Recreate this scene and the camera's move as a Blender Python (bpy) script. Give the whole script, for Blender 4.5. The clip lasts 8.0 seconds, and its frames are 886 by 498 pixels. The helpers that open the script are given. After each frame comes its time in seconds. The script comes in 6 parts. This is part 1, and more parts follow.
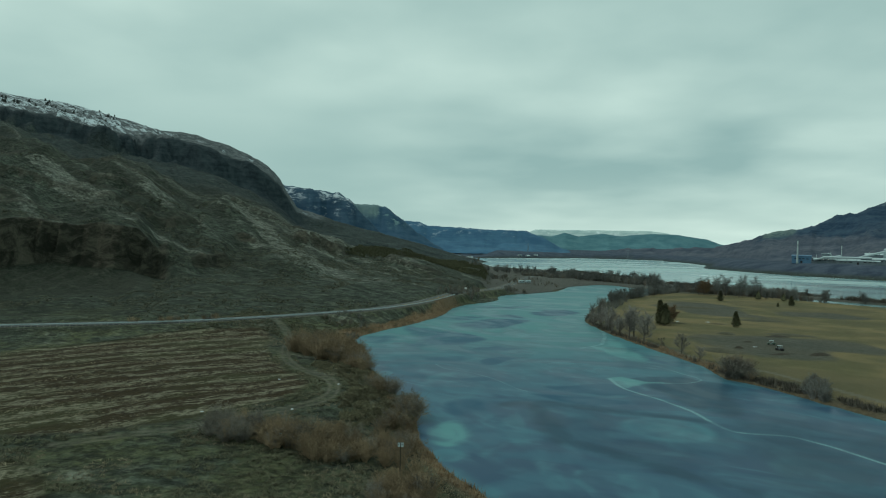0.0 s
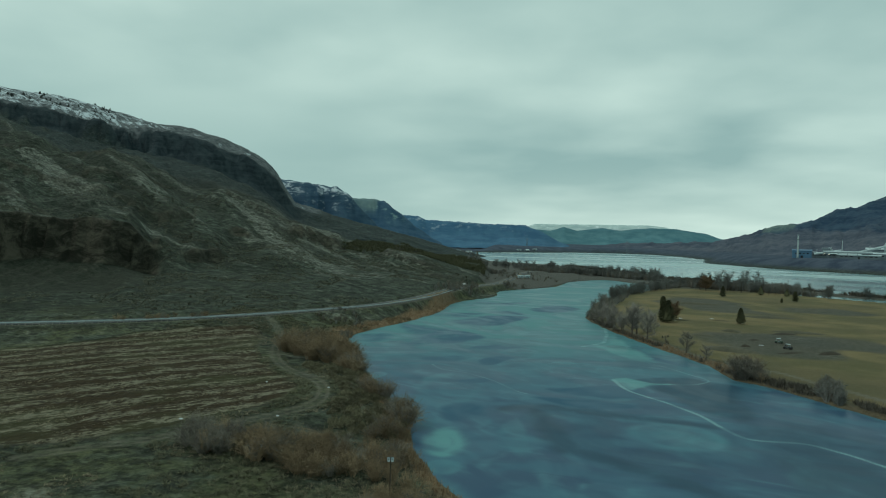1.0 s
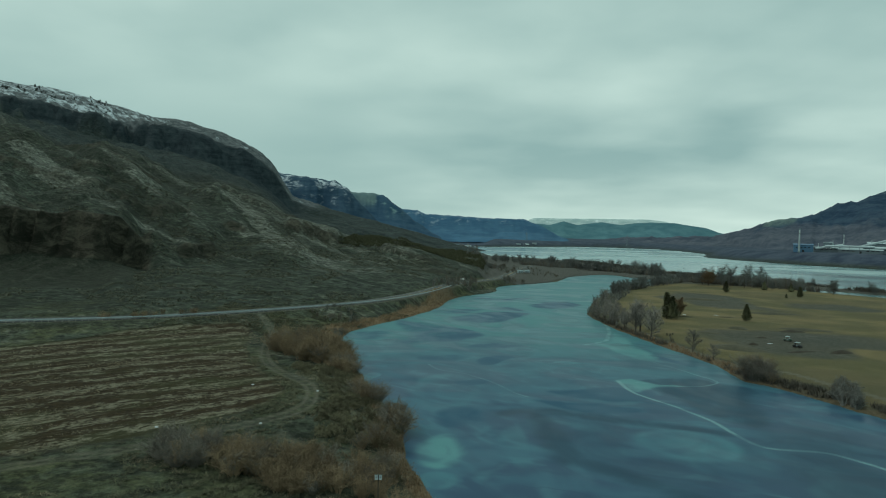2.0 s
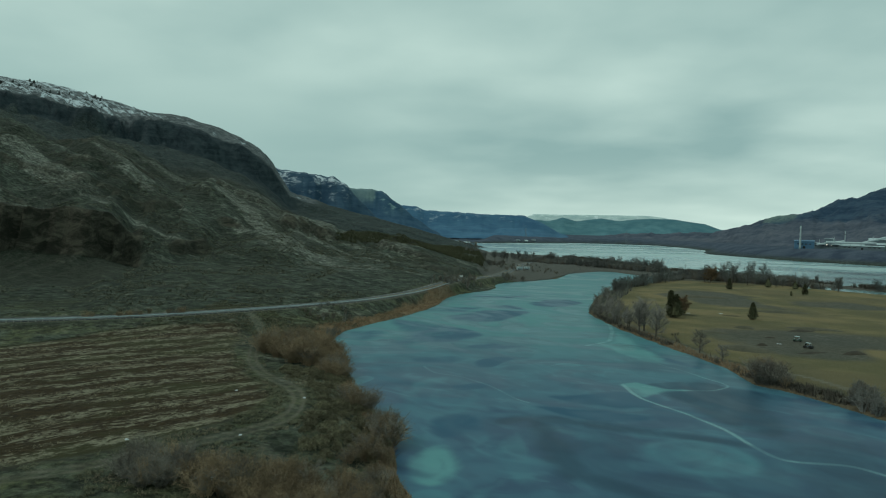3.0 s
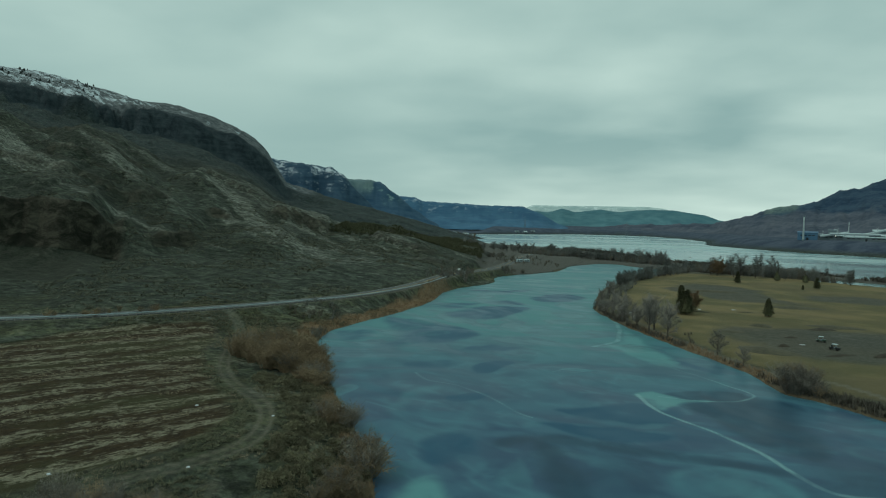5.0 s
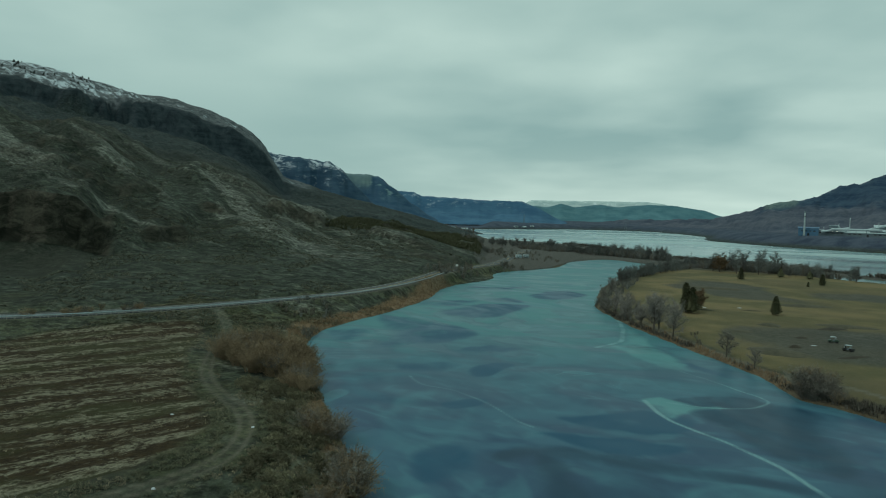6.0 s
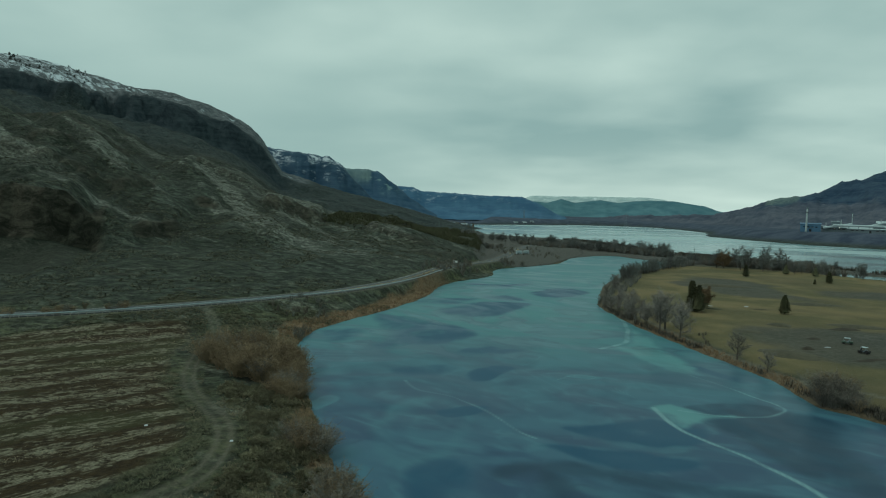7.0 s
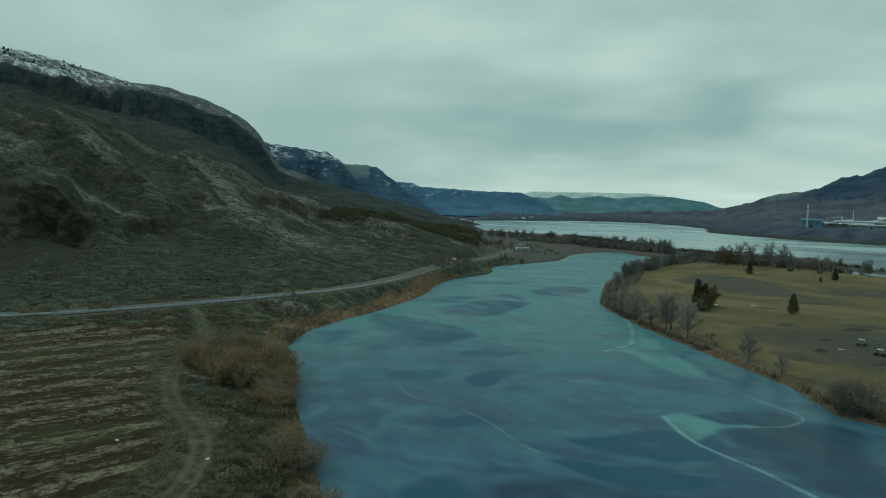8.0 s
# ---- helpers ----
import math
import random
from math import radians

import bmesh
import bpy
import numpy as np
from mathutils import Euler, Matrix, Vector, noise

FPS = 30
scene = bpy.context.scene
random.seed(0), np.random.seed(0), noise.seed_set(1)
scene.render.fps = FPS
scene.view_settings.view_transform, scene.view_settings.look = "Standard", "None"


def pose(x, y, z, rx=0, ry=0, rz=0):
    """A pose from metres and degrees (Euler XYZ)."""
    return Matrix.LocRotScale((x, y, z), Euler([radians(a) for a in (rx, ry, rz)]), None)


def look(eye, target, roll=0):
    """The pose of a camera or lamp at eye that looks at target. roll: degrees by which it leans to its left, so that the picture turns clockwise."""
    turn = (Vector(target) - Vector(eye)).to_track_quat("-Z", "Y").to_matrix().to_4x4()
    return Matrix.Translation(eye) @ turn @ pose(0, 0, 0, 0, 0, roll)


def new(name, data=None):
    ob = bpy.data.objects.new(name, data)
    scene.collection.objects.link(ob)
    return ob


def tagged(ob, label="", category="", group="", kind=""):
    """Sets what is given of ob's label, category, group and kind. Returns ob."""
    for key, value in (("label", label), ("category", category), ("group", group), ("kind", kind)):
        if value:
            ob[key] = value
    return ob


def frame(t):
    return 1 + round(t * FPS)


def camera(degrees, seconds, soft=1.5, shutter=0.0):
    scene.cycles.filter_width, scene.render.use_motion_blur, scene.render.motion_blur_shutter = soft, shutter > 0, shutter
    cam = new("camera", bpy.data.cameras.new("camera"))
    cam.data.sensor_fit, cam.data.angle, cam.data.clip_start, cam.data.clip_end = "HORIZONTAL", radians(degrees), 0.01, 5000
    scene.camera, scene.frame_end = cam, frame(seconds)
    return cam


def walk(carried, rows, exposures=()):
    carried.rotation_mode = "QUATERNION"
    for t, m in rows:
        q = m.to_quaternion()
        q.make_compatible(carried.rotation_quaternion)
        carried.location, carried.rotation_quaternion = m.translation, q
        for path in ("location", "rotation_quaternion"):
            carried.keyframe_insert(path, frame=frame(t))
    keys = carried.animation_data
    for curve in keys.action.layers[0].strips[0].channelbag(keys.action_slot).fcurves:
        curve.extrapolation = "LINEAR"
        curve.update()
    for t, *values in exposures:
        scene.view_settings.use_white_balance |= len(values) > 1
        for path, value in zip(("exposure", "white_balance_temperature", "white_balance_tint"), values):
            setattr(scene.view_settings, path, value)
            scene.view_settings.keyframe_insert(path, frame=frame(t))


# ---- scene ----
cam = camera(70.0, 8.0, soft=1.1)
PATH = [
    (0, (0.978, -9.731, 38.187), (0.767, -7.742, 38.179), 1.4),
    (0.5, (0.933, -5.643, 38.375), (0.723, -3.654, 38.357), 1.4),
    (1, (0.801, -1.439, 38.538), (0.594, 0.55, 38.512), 1.4),
    (1.5, (0.741, 2.788, 38.641), (0.535, 4.777, 38.605), 1.4),
    (3, (0.59, 15.893, 38.701), (0.388, 17.882, 38.645), 1.4),
    (3.5, (0.504, 20.388, 38.719), (0.303, 22.377, 38.657), 1.4),
    (4, (0.497, 24.833, 38.738), (0.297, 26.822, 38.669), 1.4),
    (4.5, (0.361, 29.393, 38.757), (0.162, 31.381, 38.681), 1.4),
    (6, (0.026, 42.895, 38.836), (-0.168, 44.883, 38.736), 1.5),
    (6.5, (-0.078, 47.14, 38.868), (-0.271, 49.128, 38.761), 1.6),
    (7, (-0.187, 51.351, 38.906), (-0.38, 53.339, 38.791), 1.6),
    (7.5, (-0.408, 55.487, 38.945), (-0.599, 57.475, 38.824), 1.6),
    (8, (-0.583, 59.506, 39.014), (-0.772, 61.493, 38.886), 1.6),
]
walk(cam, [(t, look(eye, target, roll)) for t, eye, target, roll in PATH],
     [(0, 0.0), (2.5, -0.06), (8, -0.14)])

# ---- light ----
SUN_AZ, SUN_EL = radians(-120), radians(48)
world = bpy.data.worlds.new("overcast")
scene.world = world
world.use_nodes = True
wn, wl = world.node_tree.nodes, world.node_tree.links
wn.clear()
w_out = wn.new("ShaderNodeOutputWorld")
w_bg = wn.new("ShaderNodeBackground")
w_bg.inputs["Strength"].default_value = 1.0
w_sky = wn.new("ShaderNodeTexSky")
w_sky.sky_type = "NISHITA"
w_sky.sun_disc = False
w_sky.sun_elevation, w_sky.sun_rotation = SUN_EL, SUN_AZ
w_skydim = wn.new("ShaderNodeMix"); w_skydim.data_type = "RGBA"; w_skydim.blend_type = "MULTIPLY"
w_skydim.inputs["Factor"].default_value = 1.0
w_skydim.inputs["B"].default_value = (0.07, 0.07, 0.07, 1)
wl.new(w_sky.outputs["Color"], w_skydim.inputs["A"])
w_co = wn.new("ShaderNodeTexCoord")
w_sep = wn.new("ShaderNodeSeparateXYZ")
wl.new(w_co.outputs["Generated"], w_sep.inputs[0])


def wmath(op, a, b=None, clamp=False):
    n = wn.new("ShaderNodeMath"); n.operation = op; n.use_clamp = clamp
    for k, v in enumerate((a, b)):
        if v is None:
            continue
        if isinstance(v, (int, float)):
            n.inputs[k].default_value = v
        else:
            wl.new(v, n.inputs[k])
    return n.outputs[0]


# a flat cloud deck: the direction is carried up to a plane above
w_up = wmath("ADD", wmath("MAXIMUM", w_sep.outputs["Z"], 0.0), 0.17)
w_px, w_py = wmath("DIVIDE", w_sep.outputs["X"], w_up), wmath("DIVIDE", w_sep.outputs["Y"], w_up)
w_vec = wn.new("ShaderNodeCombineXYZ")
wl.new(w_px, w_vec.inputs[0]); wl.new(w_py, w_vec.inputs[1])


def wnoise(scale, detail, sx, sy, ox, rough=0.5):
    m = wn.new("ShaderNodeMapping")
    m.inputs["Scale"].default_value = (sx, sy, 1)
    m.inputs["Location"].default_value = (ox, ox * 0.7, 0)
    m.inputs["Rotation"].default_value = (0, 0, radians(-8))
    wl.new(w_vec.outputs[0], m.inputs["Vector"])
    n = wn.new("ShaderNodeTexNoise")
    n.inputs["Scale"].default_value, n.inputs["Detail"].default_value, n.inputs["Roughness"].default_value = scale, detail, rough
    wl.new(m.outputs[0], n.inputs["Vector"])
    return n.outputs["Fac"]


w_big = wnoise(0.62, 3, 0.7, 1.0, 3.1)
w_small = wnoise(1.7, 4, 1.0, 1.0, 7.7, 0.45)
w_mix = wmath("ADD", wmath("MULTIPLY", w_big, 0.74), wmath("MULTIPLY", w_small, 0.26))
w_ramp = wn.new("ShaderNodeValToRGB")
cr = w_ramp.color_ramp
cr.elements[0].position, cr.elements[0].color = 0.35, (0.29, 0.465, 0.447, 1)
cr.elements[1].position, cr.elements[1].color = 0.61, (0.62, 0.82, 0.745, 1)
wl.new(w_mix, w_ramp.inputs[0])
w_cover = wn.new("ShaderNodeMix"); w_cover.data_type = "RGBA"
w_cover.inputs["Factor"].default_value = 0.97
w_low = wn.new("ShaderNodeMapRange")
w_low.interpolation_type = "SMOOTHSTEP"
for key, v in (("From Min", 0.13), ("From Max", 0.03), ("To Min", 0.0), ("To Max", 0.45)):
    w_low.inputs[key].default_value = v
wl.new(w_sep.outputs["Z"], w_low.inputs["Value"])
w_lift = wn.new("ShaderNodeMix"); w_lift.data_type = "RGBA"
w_lift.inputs["B"].default_value = (0.62, 0.81, 0.73, 1)
w_side = wn.new("ShaderNodeMapRange")
w_side.interpolation_type = "SMOOTHSTEP"
w_side.inputs["From Min"].default_value, w_side.inputs["From Max"].default_value = -0.35, 0.12
wl.new(w_sep.outputs["X"], w_side.inputs["Value"])
wl.new(wmath("MULTIPLY", w_low.outputs["Result"], w_side.outputs["Result"]), w_lift.inputs["Factor"]); wl.new(w_ramp.outputs[0], w_lift.inputs["A"])
w_mid = wn.new("ShaderNodeMapRange")
w_mid.interpolation_type = "SMOOTHSTEP"
for key, v in (("From Min", 0.32), ("From Max", 0.12), ("To Min", 0.0), ("To Max", 0.8)):
    w_mid.inputs[key].default_value = v
wl.new(w_sep.outputs["Z"], w_mid.inputs["Value"])
w_heavy = wn.new("ShaderNodeMix"); w_heavy.data_type = "RGBA"
w_heavy.inputs["B"].default_value = (0.305, 0.485, 0.462, 1)
wl.new(wmath("MULTIPLY", w_mid.outputs["Result"], wmath("SUBTRACT", 1.0, w_side.outputs["Result"])), w_heavy.inputs["Factor"])
wl.new(w_lift.outputs["Result"], w_heavy.inputs["A"])
wl.new(w_skydim.outputs["Result"], w_cover.inputs["A"]); wl.new(w_heavy.outputs["Result"], w_cover.inputs["B"])
wl.new(w_cover.outputs["Result"], w_bg.inputs["Color"])
wl.new(w_bg.outputs[0], w_out.inputs["Surface"])

sun = new("sun", bpy.data.lights.new("sun", "SUN"))
sun.data.energy, sun.data.angle, sun.data.color = 0.9, radians(20), (1.0, 0.97, 0.9)
sun.matrix_world = look((0, 0, 0), (-math.sin(SUN_AZ) * math.cos(SUN_EL), -math.cos(SUN_AZ) * math.cos(SUN_EL), -math.sin(SUN_EL)))

# ---- helpers for shapes ----
def _hash(i, j, seed):
    h = (i * 374761393 + j * 668265263 + seed * 144269504) & 0xFFFFFFFF
    h = ((h ^ (h >> 13)) * 1274126177) & 0xFFFFFFFF
    h = h ^ (h >> 16)
    return (h & 0xFFFF) / 65535.0


def vnoise(x, y, seed=0):
    xi, yi = np.floor(x).astype(np.int64), np.floor(y).astype(np.int64)
    fx, fy = x - xi, y - yi
    fx, fy = fx * fx * (3 - 2 * fx), fy * fy * (3 - 2 * fy)
    a, b = _hash(xi, yi, seed), _hash(xi + 1, yi, seed)
    c, d = _hash(xi, yi + 1, seed), _hash(xi + 1, yi + 1, seed)
    return (a * (1 - fx) + b * fx) * (1 - fy) + (c * (1 - fx) + d * fx) * fy


def fbm(x, y, size, octaves=4, seed=0, ridged=False):
    """Noise about 0, within -1 to 1; size: metres of its largest waves."""
    out, amp, total = 0.0, 1.0, 0.0
    for k in range(octaves):
        v = vnoise(x / size + 17.3 * k, y / size - 9.1 * k, seed + k) * 2 - 1
        out = out + amp * ((1 - 2 * np.abs(v)) if ridged else v)
        total += amp
        amp *= 0.5
        size *= 0.5
    return out / total


def smooth(a, b, v):
    t = np.clip((v - a) / (b - a), 0, 1)
    return t * t * (3 - 2 * t)


def spline(pts, closed=False, step=6):
    """A smooth line through the points."""
    p = [np.array(q, float) for q in pts]
    n, out = len(p), []
    for k in range(n if closed else n - 1):
        a = p[k - 1] if closed or k else p[0]
        b, c = p[k], p[(k + 1) % n]
        d = p[(k + 2) % n] if closed or k + 2 < n else p[-1]
        for i in range(step):
            t = i / step
            out.append(0.5 * (2 * b + (c - a) * t + (2 * a - 5 * b + 4 * c - d) * t * t + (3 * b - a - 3 * c + d) * t ** 3))
    if not closed:
        out.append(p[-1])
    return np.array(out)


def dist_line(x, y, line, closed=False):
    """Distance to the line, and how far along it the nearest place lies (0 to 1)."""
    best, along = np.full(np.shape(x), 1e9), np.zeros(np.shape(x))
    m = len(line)
    last = m if closed else m - 1
    for k in range(last):
        a, b = line[k], line[(k + 1) % m]
        dx, dy = b[0] - a[0], b[1] - a[1]
        t = np.clip(((x - a[0]) * dx + (y - a[1]) * dy) / (dx * dx + dy * dy + 1e-9), 0, 1)
        d = np.hypot(x - a[0] - t * dx, y - a[1] - t * dy)
        near = d < best
        best = np.where(near, d, best)
        along = np.where(near, (k + t) / last, along)
    return best, along


def inside(x, y, line):
    odd = np.zeros(np.shape(x), bool)
    m = len(line)
    for k in range(m):
        (x0, y0), (x1, y1) = line[k][:2], line[(k + 1) % m][:2]
        cross = (y0 > y) != (y1 > y)
        odd ^= cross & (x < (x1 - x0) * (y - y0) / (y1 - y0 + 1e-12) + x0)
    return odd


def outside_dist(x, y, line):
    """Distance to a closed line, positive outside."""
    d, _ = dist_line(x, y, line, True)
    return np.where(inside(x, y, line), -d, d)


def mesh_from(name, verts, faces, mats=(), smooth_shade=False):
    me = bpy.data.meshes.new(name)
    verts = np.asarray(verts, np.float32)
    me.from_pydata(verts.tolist() if len(verts) < 1000 else verts, [], faces)
    for m in mats:
        me.materials.append(m)
    if smooth_shade:
        me.shade_smooth()
    return me


def grid_faces(rows, cols, wrap=False):
    i = np.arange(rows - 1)[:, None] * cols
    j = np.arange(cols if wrap else cols - 1)[None, :]
    jn = (j + 1) % cols
    return np.stack([i + j, i + jn, i + cols + jn, i + cols + j], -1).reshape(-1, 4)


def paint(me, name, rgb):
    at = me.attributes.new(name, "FLOAT_COLOR", "POINT")
    full = np.ones((len(me.vertices), 4), np.float32)
    full[:, :rgb.shape[1]] = rgb
    at.data.foreach_set("color", full.ravel())


def part(name, data, parent, label=""):
    ob = new(name, data)
    ob.parent = parent
    if label:
        ob["label"] = label
    return ob


# ---- materials ----
ROW_TURN = radians(48)


class Nodes:
    """A short way to write a node material."""
    def __init__(self, name, rough=0.9, metal=0.0, spec=0.3):
        self.mat = bpy.data.materials.new(name)
        self.mat.use_nodes = True
        self.n, self.l = self.mat.node_tree.nodes, self.mat.node_tree.links
        self.bsdf = self.n["Principled BSDF"]
        self.bsdf.inputs["Roughness"].default_value = rough
        self.bsdf.inputs["Metallic"].default_value = metal
        self.bsdf.inputs["Specular IOR Level"].default_value = spec
        self.co = self.n.new("ShaderNodeTexCoord")

    def put(self, socket, v):
        if hasattr(v, "links"):
            self.l.new(v, socket)
        elif isinstance(v, tuple):
            socket.default_value = (*v, 1) if len(v) == 3 and socket.type == "RGBA" else v
        else:
            socket.default_value = v

    def noise(self, scale, detail=4, rough=0.55, stretch=(1, 1, 1), turn=0.0, warp=0.0, where="Object"):
        m = self.n.new("ShaderNodeMapping")
        m.vector_type = "TEXTURE"
        m.inputs["Scale"].default_value = [1 / c for c in stretch]
        m.inputs["Rotation"].default_value = (0, 0, turn)
        self.l.new(self.co.outputs[where], m.inputs["Vector"])
        t = self.n.new("ShaderNodeTexNoise")
        t.inputs["Scale"].default_value, t.inputs["Detail"].default_value = scale, detail
        t.inputs["Roughness"].default_value, t.inputs["Distortion"].default_value = rough, warp
        self.l.new(m.outputs[0], t.inputs["Vector"])
        return t.outputs["Fac"]

    def spots(self, scale, where="Object"):
        t = self.n.new("ShaderNodeTexVoronoi")
        t.inputs["Scale"].default_value = scale
        self.l.new(self.co.outputs[where], t.inputs["Vector"])
        return t.outputs["Distance"]

    def span(self, v, a, b, lo=0.0, hi=1.0):
        m = self.n.new("ShaderNodeMapRange")
        m.interpolation_type = "SMOOTHSTEP"
        for k, q in zip(("Value", "From Min", "From Max", "To Min", "To Max"), (v, a, b, lo, hi)):
            self.put(m.inputs[k], q)
        return m.outputs["Result"]

    def math(self, op, a, b=0.0):
        m = self.n.new("ShaderNodeMath")
        m.operation = op
        self.put(m.inputs[0], a); self.put(m.inputs[1], b)
        return m.outputs[0]

    def mix(self, fac, a, b, mode="MIX"):
        m = self.n.new("ShaderNodeMix")
        m.data_type, m.blend_type = "RGBA", mode
        self.put(m.inputs["Factor"], fac); self.put(m.inputs["A"], a); self.put(m.inputs["B"], b)
        return m.outputs["Result"]

    def attr(self, name):
        a = self.n.new("ShaderNodeAttribute")
        a.attribute_name = name
        s = self.n.new("ShaderNodeSeparateColor")
        self.l.new(a.outputs["Color"], s.inputs[0])
        return s.outputs[0], s.outputs[1], s.outputs[2]

    def random(self):
        return self.n.new("ShaderNodeObjectInfo").outputs["Random"]

    def island(self):
        return self.n.new("ShaderNodeNewGeometry").outputs["Random Per Island"]

    def done(self, colour, height=None, strength=0.5, distance=0.1, rough=None):
        self.put(self.bsdf.inputs["Base Color"], colour)
        if rough is not None:
            self.put(self.bsdf.inputs["Roughness"], rough)
        if height is not None:
            b = self.n.new("ShaderNodeBump")
            b.inputs["Strength"].default_value, b.inputs["Distance"].default_value = strength, distance
            self.put(b.inputs["Height"], height)
            self.l.new(b.outputs[0], self.bsdf.inputs["Normal"])
        return self.mat


def plain(name, rgb, rough=0.7, metal=0.0, vary=0.25, size=3.0, by=None):
    """A painted, wooden or metal surface with stains at two scales."""
    k = Nodes(name, rough, metal)
    v = k.math("ADD", k.math("MULTIPLY", k.noise(size), 0.6), k.math("MULTIPLY", k.noise(size * 9, 3), 0.4))
    lo, hi = tuple(c * (1 - vary) for c in rgb), tuple(min(1, c * (1 + vary)) for c in rgb)
    col = k.mix(k.span(v, 0.3, 0.7), lo, hi)
    if by:
        r = k.random() if by == "object" else k.island()
        col = k.mix(k.span(r, 0, 1, 0.0, 1.0), col, k.mix(1.0, col, (0.55, 0.55, 0.55), "MULTIPLY"))
    return k.done(col)


def ground_material():
    k = Nodes("ground_cover", 0.95, spec=0.15)
    field, golf, reed = k.attr("zone_a")
    rock, snow, dirt = k.attr("zone_b")
    slope_straw, dark, shrubby = k.attr("zone_c")
    far_bank, scrub, upper = k.attr("zone_d")
    big, mid, fine = k.noise(0.02, 5), k.noise(0.12, 5, 0.6), k.noise(0.9, 5, 0.65)
    tiny = k.noise(3.5, 4, 0.7)
    v = k.math("ADD", k.math("MULTIPLY", mid, 0.5), k.math("MULTIPLY", fine, 0.5))
    col = k.mix(k.span(v, 0.36, 0.64), (0.026, 0.032, 0.024), (0.069, 0.078, 0.061))
    col = k.mix(k.span(big, 0.4, 0.65, 0.0, 0.5), col, (0.038, 0.039, 0.025))
    patchy = k.math("ADD", k.noise(0.075, 9, 0.70, (0.36, 1, 1.0), radians(-37), 0.5), k.math("MULTIPLY", k.math("SUBTRACT", slope_straw, 0.42), 0.44))
    straw = k.span(patchy, 0.46, 0.60, 0.0, 0.95)
    bushy = k.math("MULTIPLY", shrubby, k.span(k.noise(0.16, 6, 0.7), 0.53, 0.60))
    col = k.mix(k.math("MULTIPLY", bushy, 0.75), col, (0.017, 0.021, 0.013))
    col = k.mix(straw, col, k.mix(k.span(fine, 0.3, 0.7), (0.072, 0.073, 0.059), (0.184, 0.182, 0.152)))
    # on upper slopes the dark tone turns bluish: distance haze put into colour
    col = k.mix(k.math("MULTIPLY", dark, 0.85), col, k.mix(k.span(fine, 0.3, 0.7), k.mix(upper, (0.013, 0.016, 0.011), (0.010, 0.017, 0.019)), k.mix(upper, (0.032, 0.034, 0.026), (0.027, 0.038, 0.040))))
    sage = k.math("MULTIPLY", k.span(k.spots(0.33), 0.42, 0.2), shrubby)
    col = k.mix(k.math("MULTIPLY", sage, 0.8), col, (0.020, 0.026, 0.018))
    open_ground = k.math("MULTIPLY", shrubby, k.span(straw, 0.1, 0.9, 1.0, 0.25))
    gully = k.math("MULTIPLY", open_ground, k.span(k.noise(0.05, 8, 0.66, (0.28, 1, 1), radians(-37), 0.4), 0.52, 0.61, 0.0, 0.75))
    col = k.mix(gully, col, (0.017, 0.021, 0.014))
    clump = k.math("MULTIPLY", open_ground, k.span(k.noise(0.15, 7, 0.74, (1, 1, 1), 0.0, 0.3), 0.51, 0.58, 0.0, 0.7))
    col = k.mix(clump, col, (0.014, 0.019, 0.013))
    fleck = k.math("MULTIPLY", shrubby, k.span(k.noise(0.19, 7, 0.76, (0.6, 1, 1), radians(-37)), 0.56, 0.64, 0.0, 0.5))
    col = k.mix(fleck, col, (0.115, 0.112, 0.085))
    speck = k.math("MULTIPLY", shrubby, k.span(k.noise(0.4, 6, 0.75), 0.52, 0.60, 0.0, 0.65))
    col = k.mix(speck, col, (0.015, 0.019, 0.012))
    # winter-green grass on the low ground
    height = k.n.new("ShaderNodeSeparateXYZ")
    k.l.new(k.co.outputs["Object"], height.inputs[0])
    meadow = k.math("MULTIPLY", k.span(height.outputs["Z"], 7.5, 4.5), k.span(k.noise(0.045, 5, 0.6), 0.42, 0.62, 0.1, 0.75))
    col = k.mix(k.math("MULTIPLY", meadow, shrubby), col, k.mix(k.span(fine, 0.3, 0.7), (0.034, 0.036, 0.016), (0.082, 0.080, 0.038)))
    # tussocks and bare soil between them
    grit = k.math("ADD", k.math("MULTIPLY", k.noise(0.26, 5, 0.72, (0.8, 1, 1)), 0.6), k.math("MULTIPLY", k.noise(0.8, 4, 0.7), 0.4))
    chute = k.math("MULTIPLY", upper, k.span(k.noise(0.045, 6, 0.72, (1.0, 0.35, 1), radians(-30), 0.6), 0.53, 0.66, 0.0, 0.35))
    col = k.mix(chute, col, (0.075, 0.084, 0.080))
    col = k.mix(k.math("MAXIMUM", shrubby, upper), col, k.mix(k.span(grit, 0.40, 0.60), (0.38, 0.42, 0.43), (1.52, 1.64, 1.66)), "MULTIPLY")
    # ploughed field, its stubble in uneven rows
    rows = k.noise(1.0, 5, 0.66, (0.035, 0.22, 1), ROW_TURN, 0.8)
    rows2 = k.noise(1.0, 4, 0.70, (0.30, 0.70, 1), ROW_TURN, 0.9)
    fm = k.n.new("ShaderNodeMapping")
    fm.vector_type = "TEXTURE"
    fm.inputs["Rotation"].default_value = (0, 0, ROW_TURN)
    k.l.new(k.co.outputs["Object"], fm.inputs["Vector"])
    fs = k.n.new("ShaderNodeSeparateXYZ")
    k.l.new(fm.outputs[0], fs.inputs[0])
    phase = k.math("ADD", k.math("MULTIPLY", fs.outputs["Y"], 2 * math.pi / 9.0), k.math("MULTIPLY", k.noise(0.045, 4), 11.0))
    furrow = k.math("MULTIPLY", k.math("SINE", phase), 0.055)
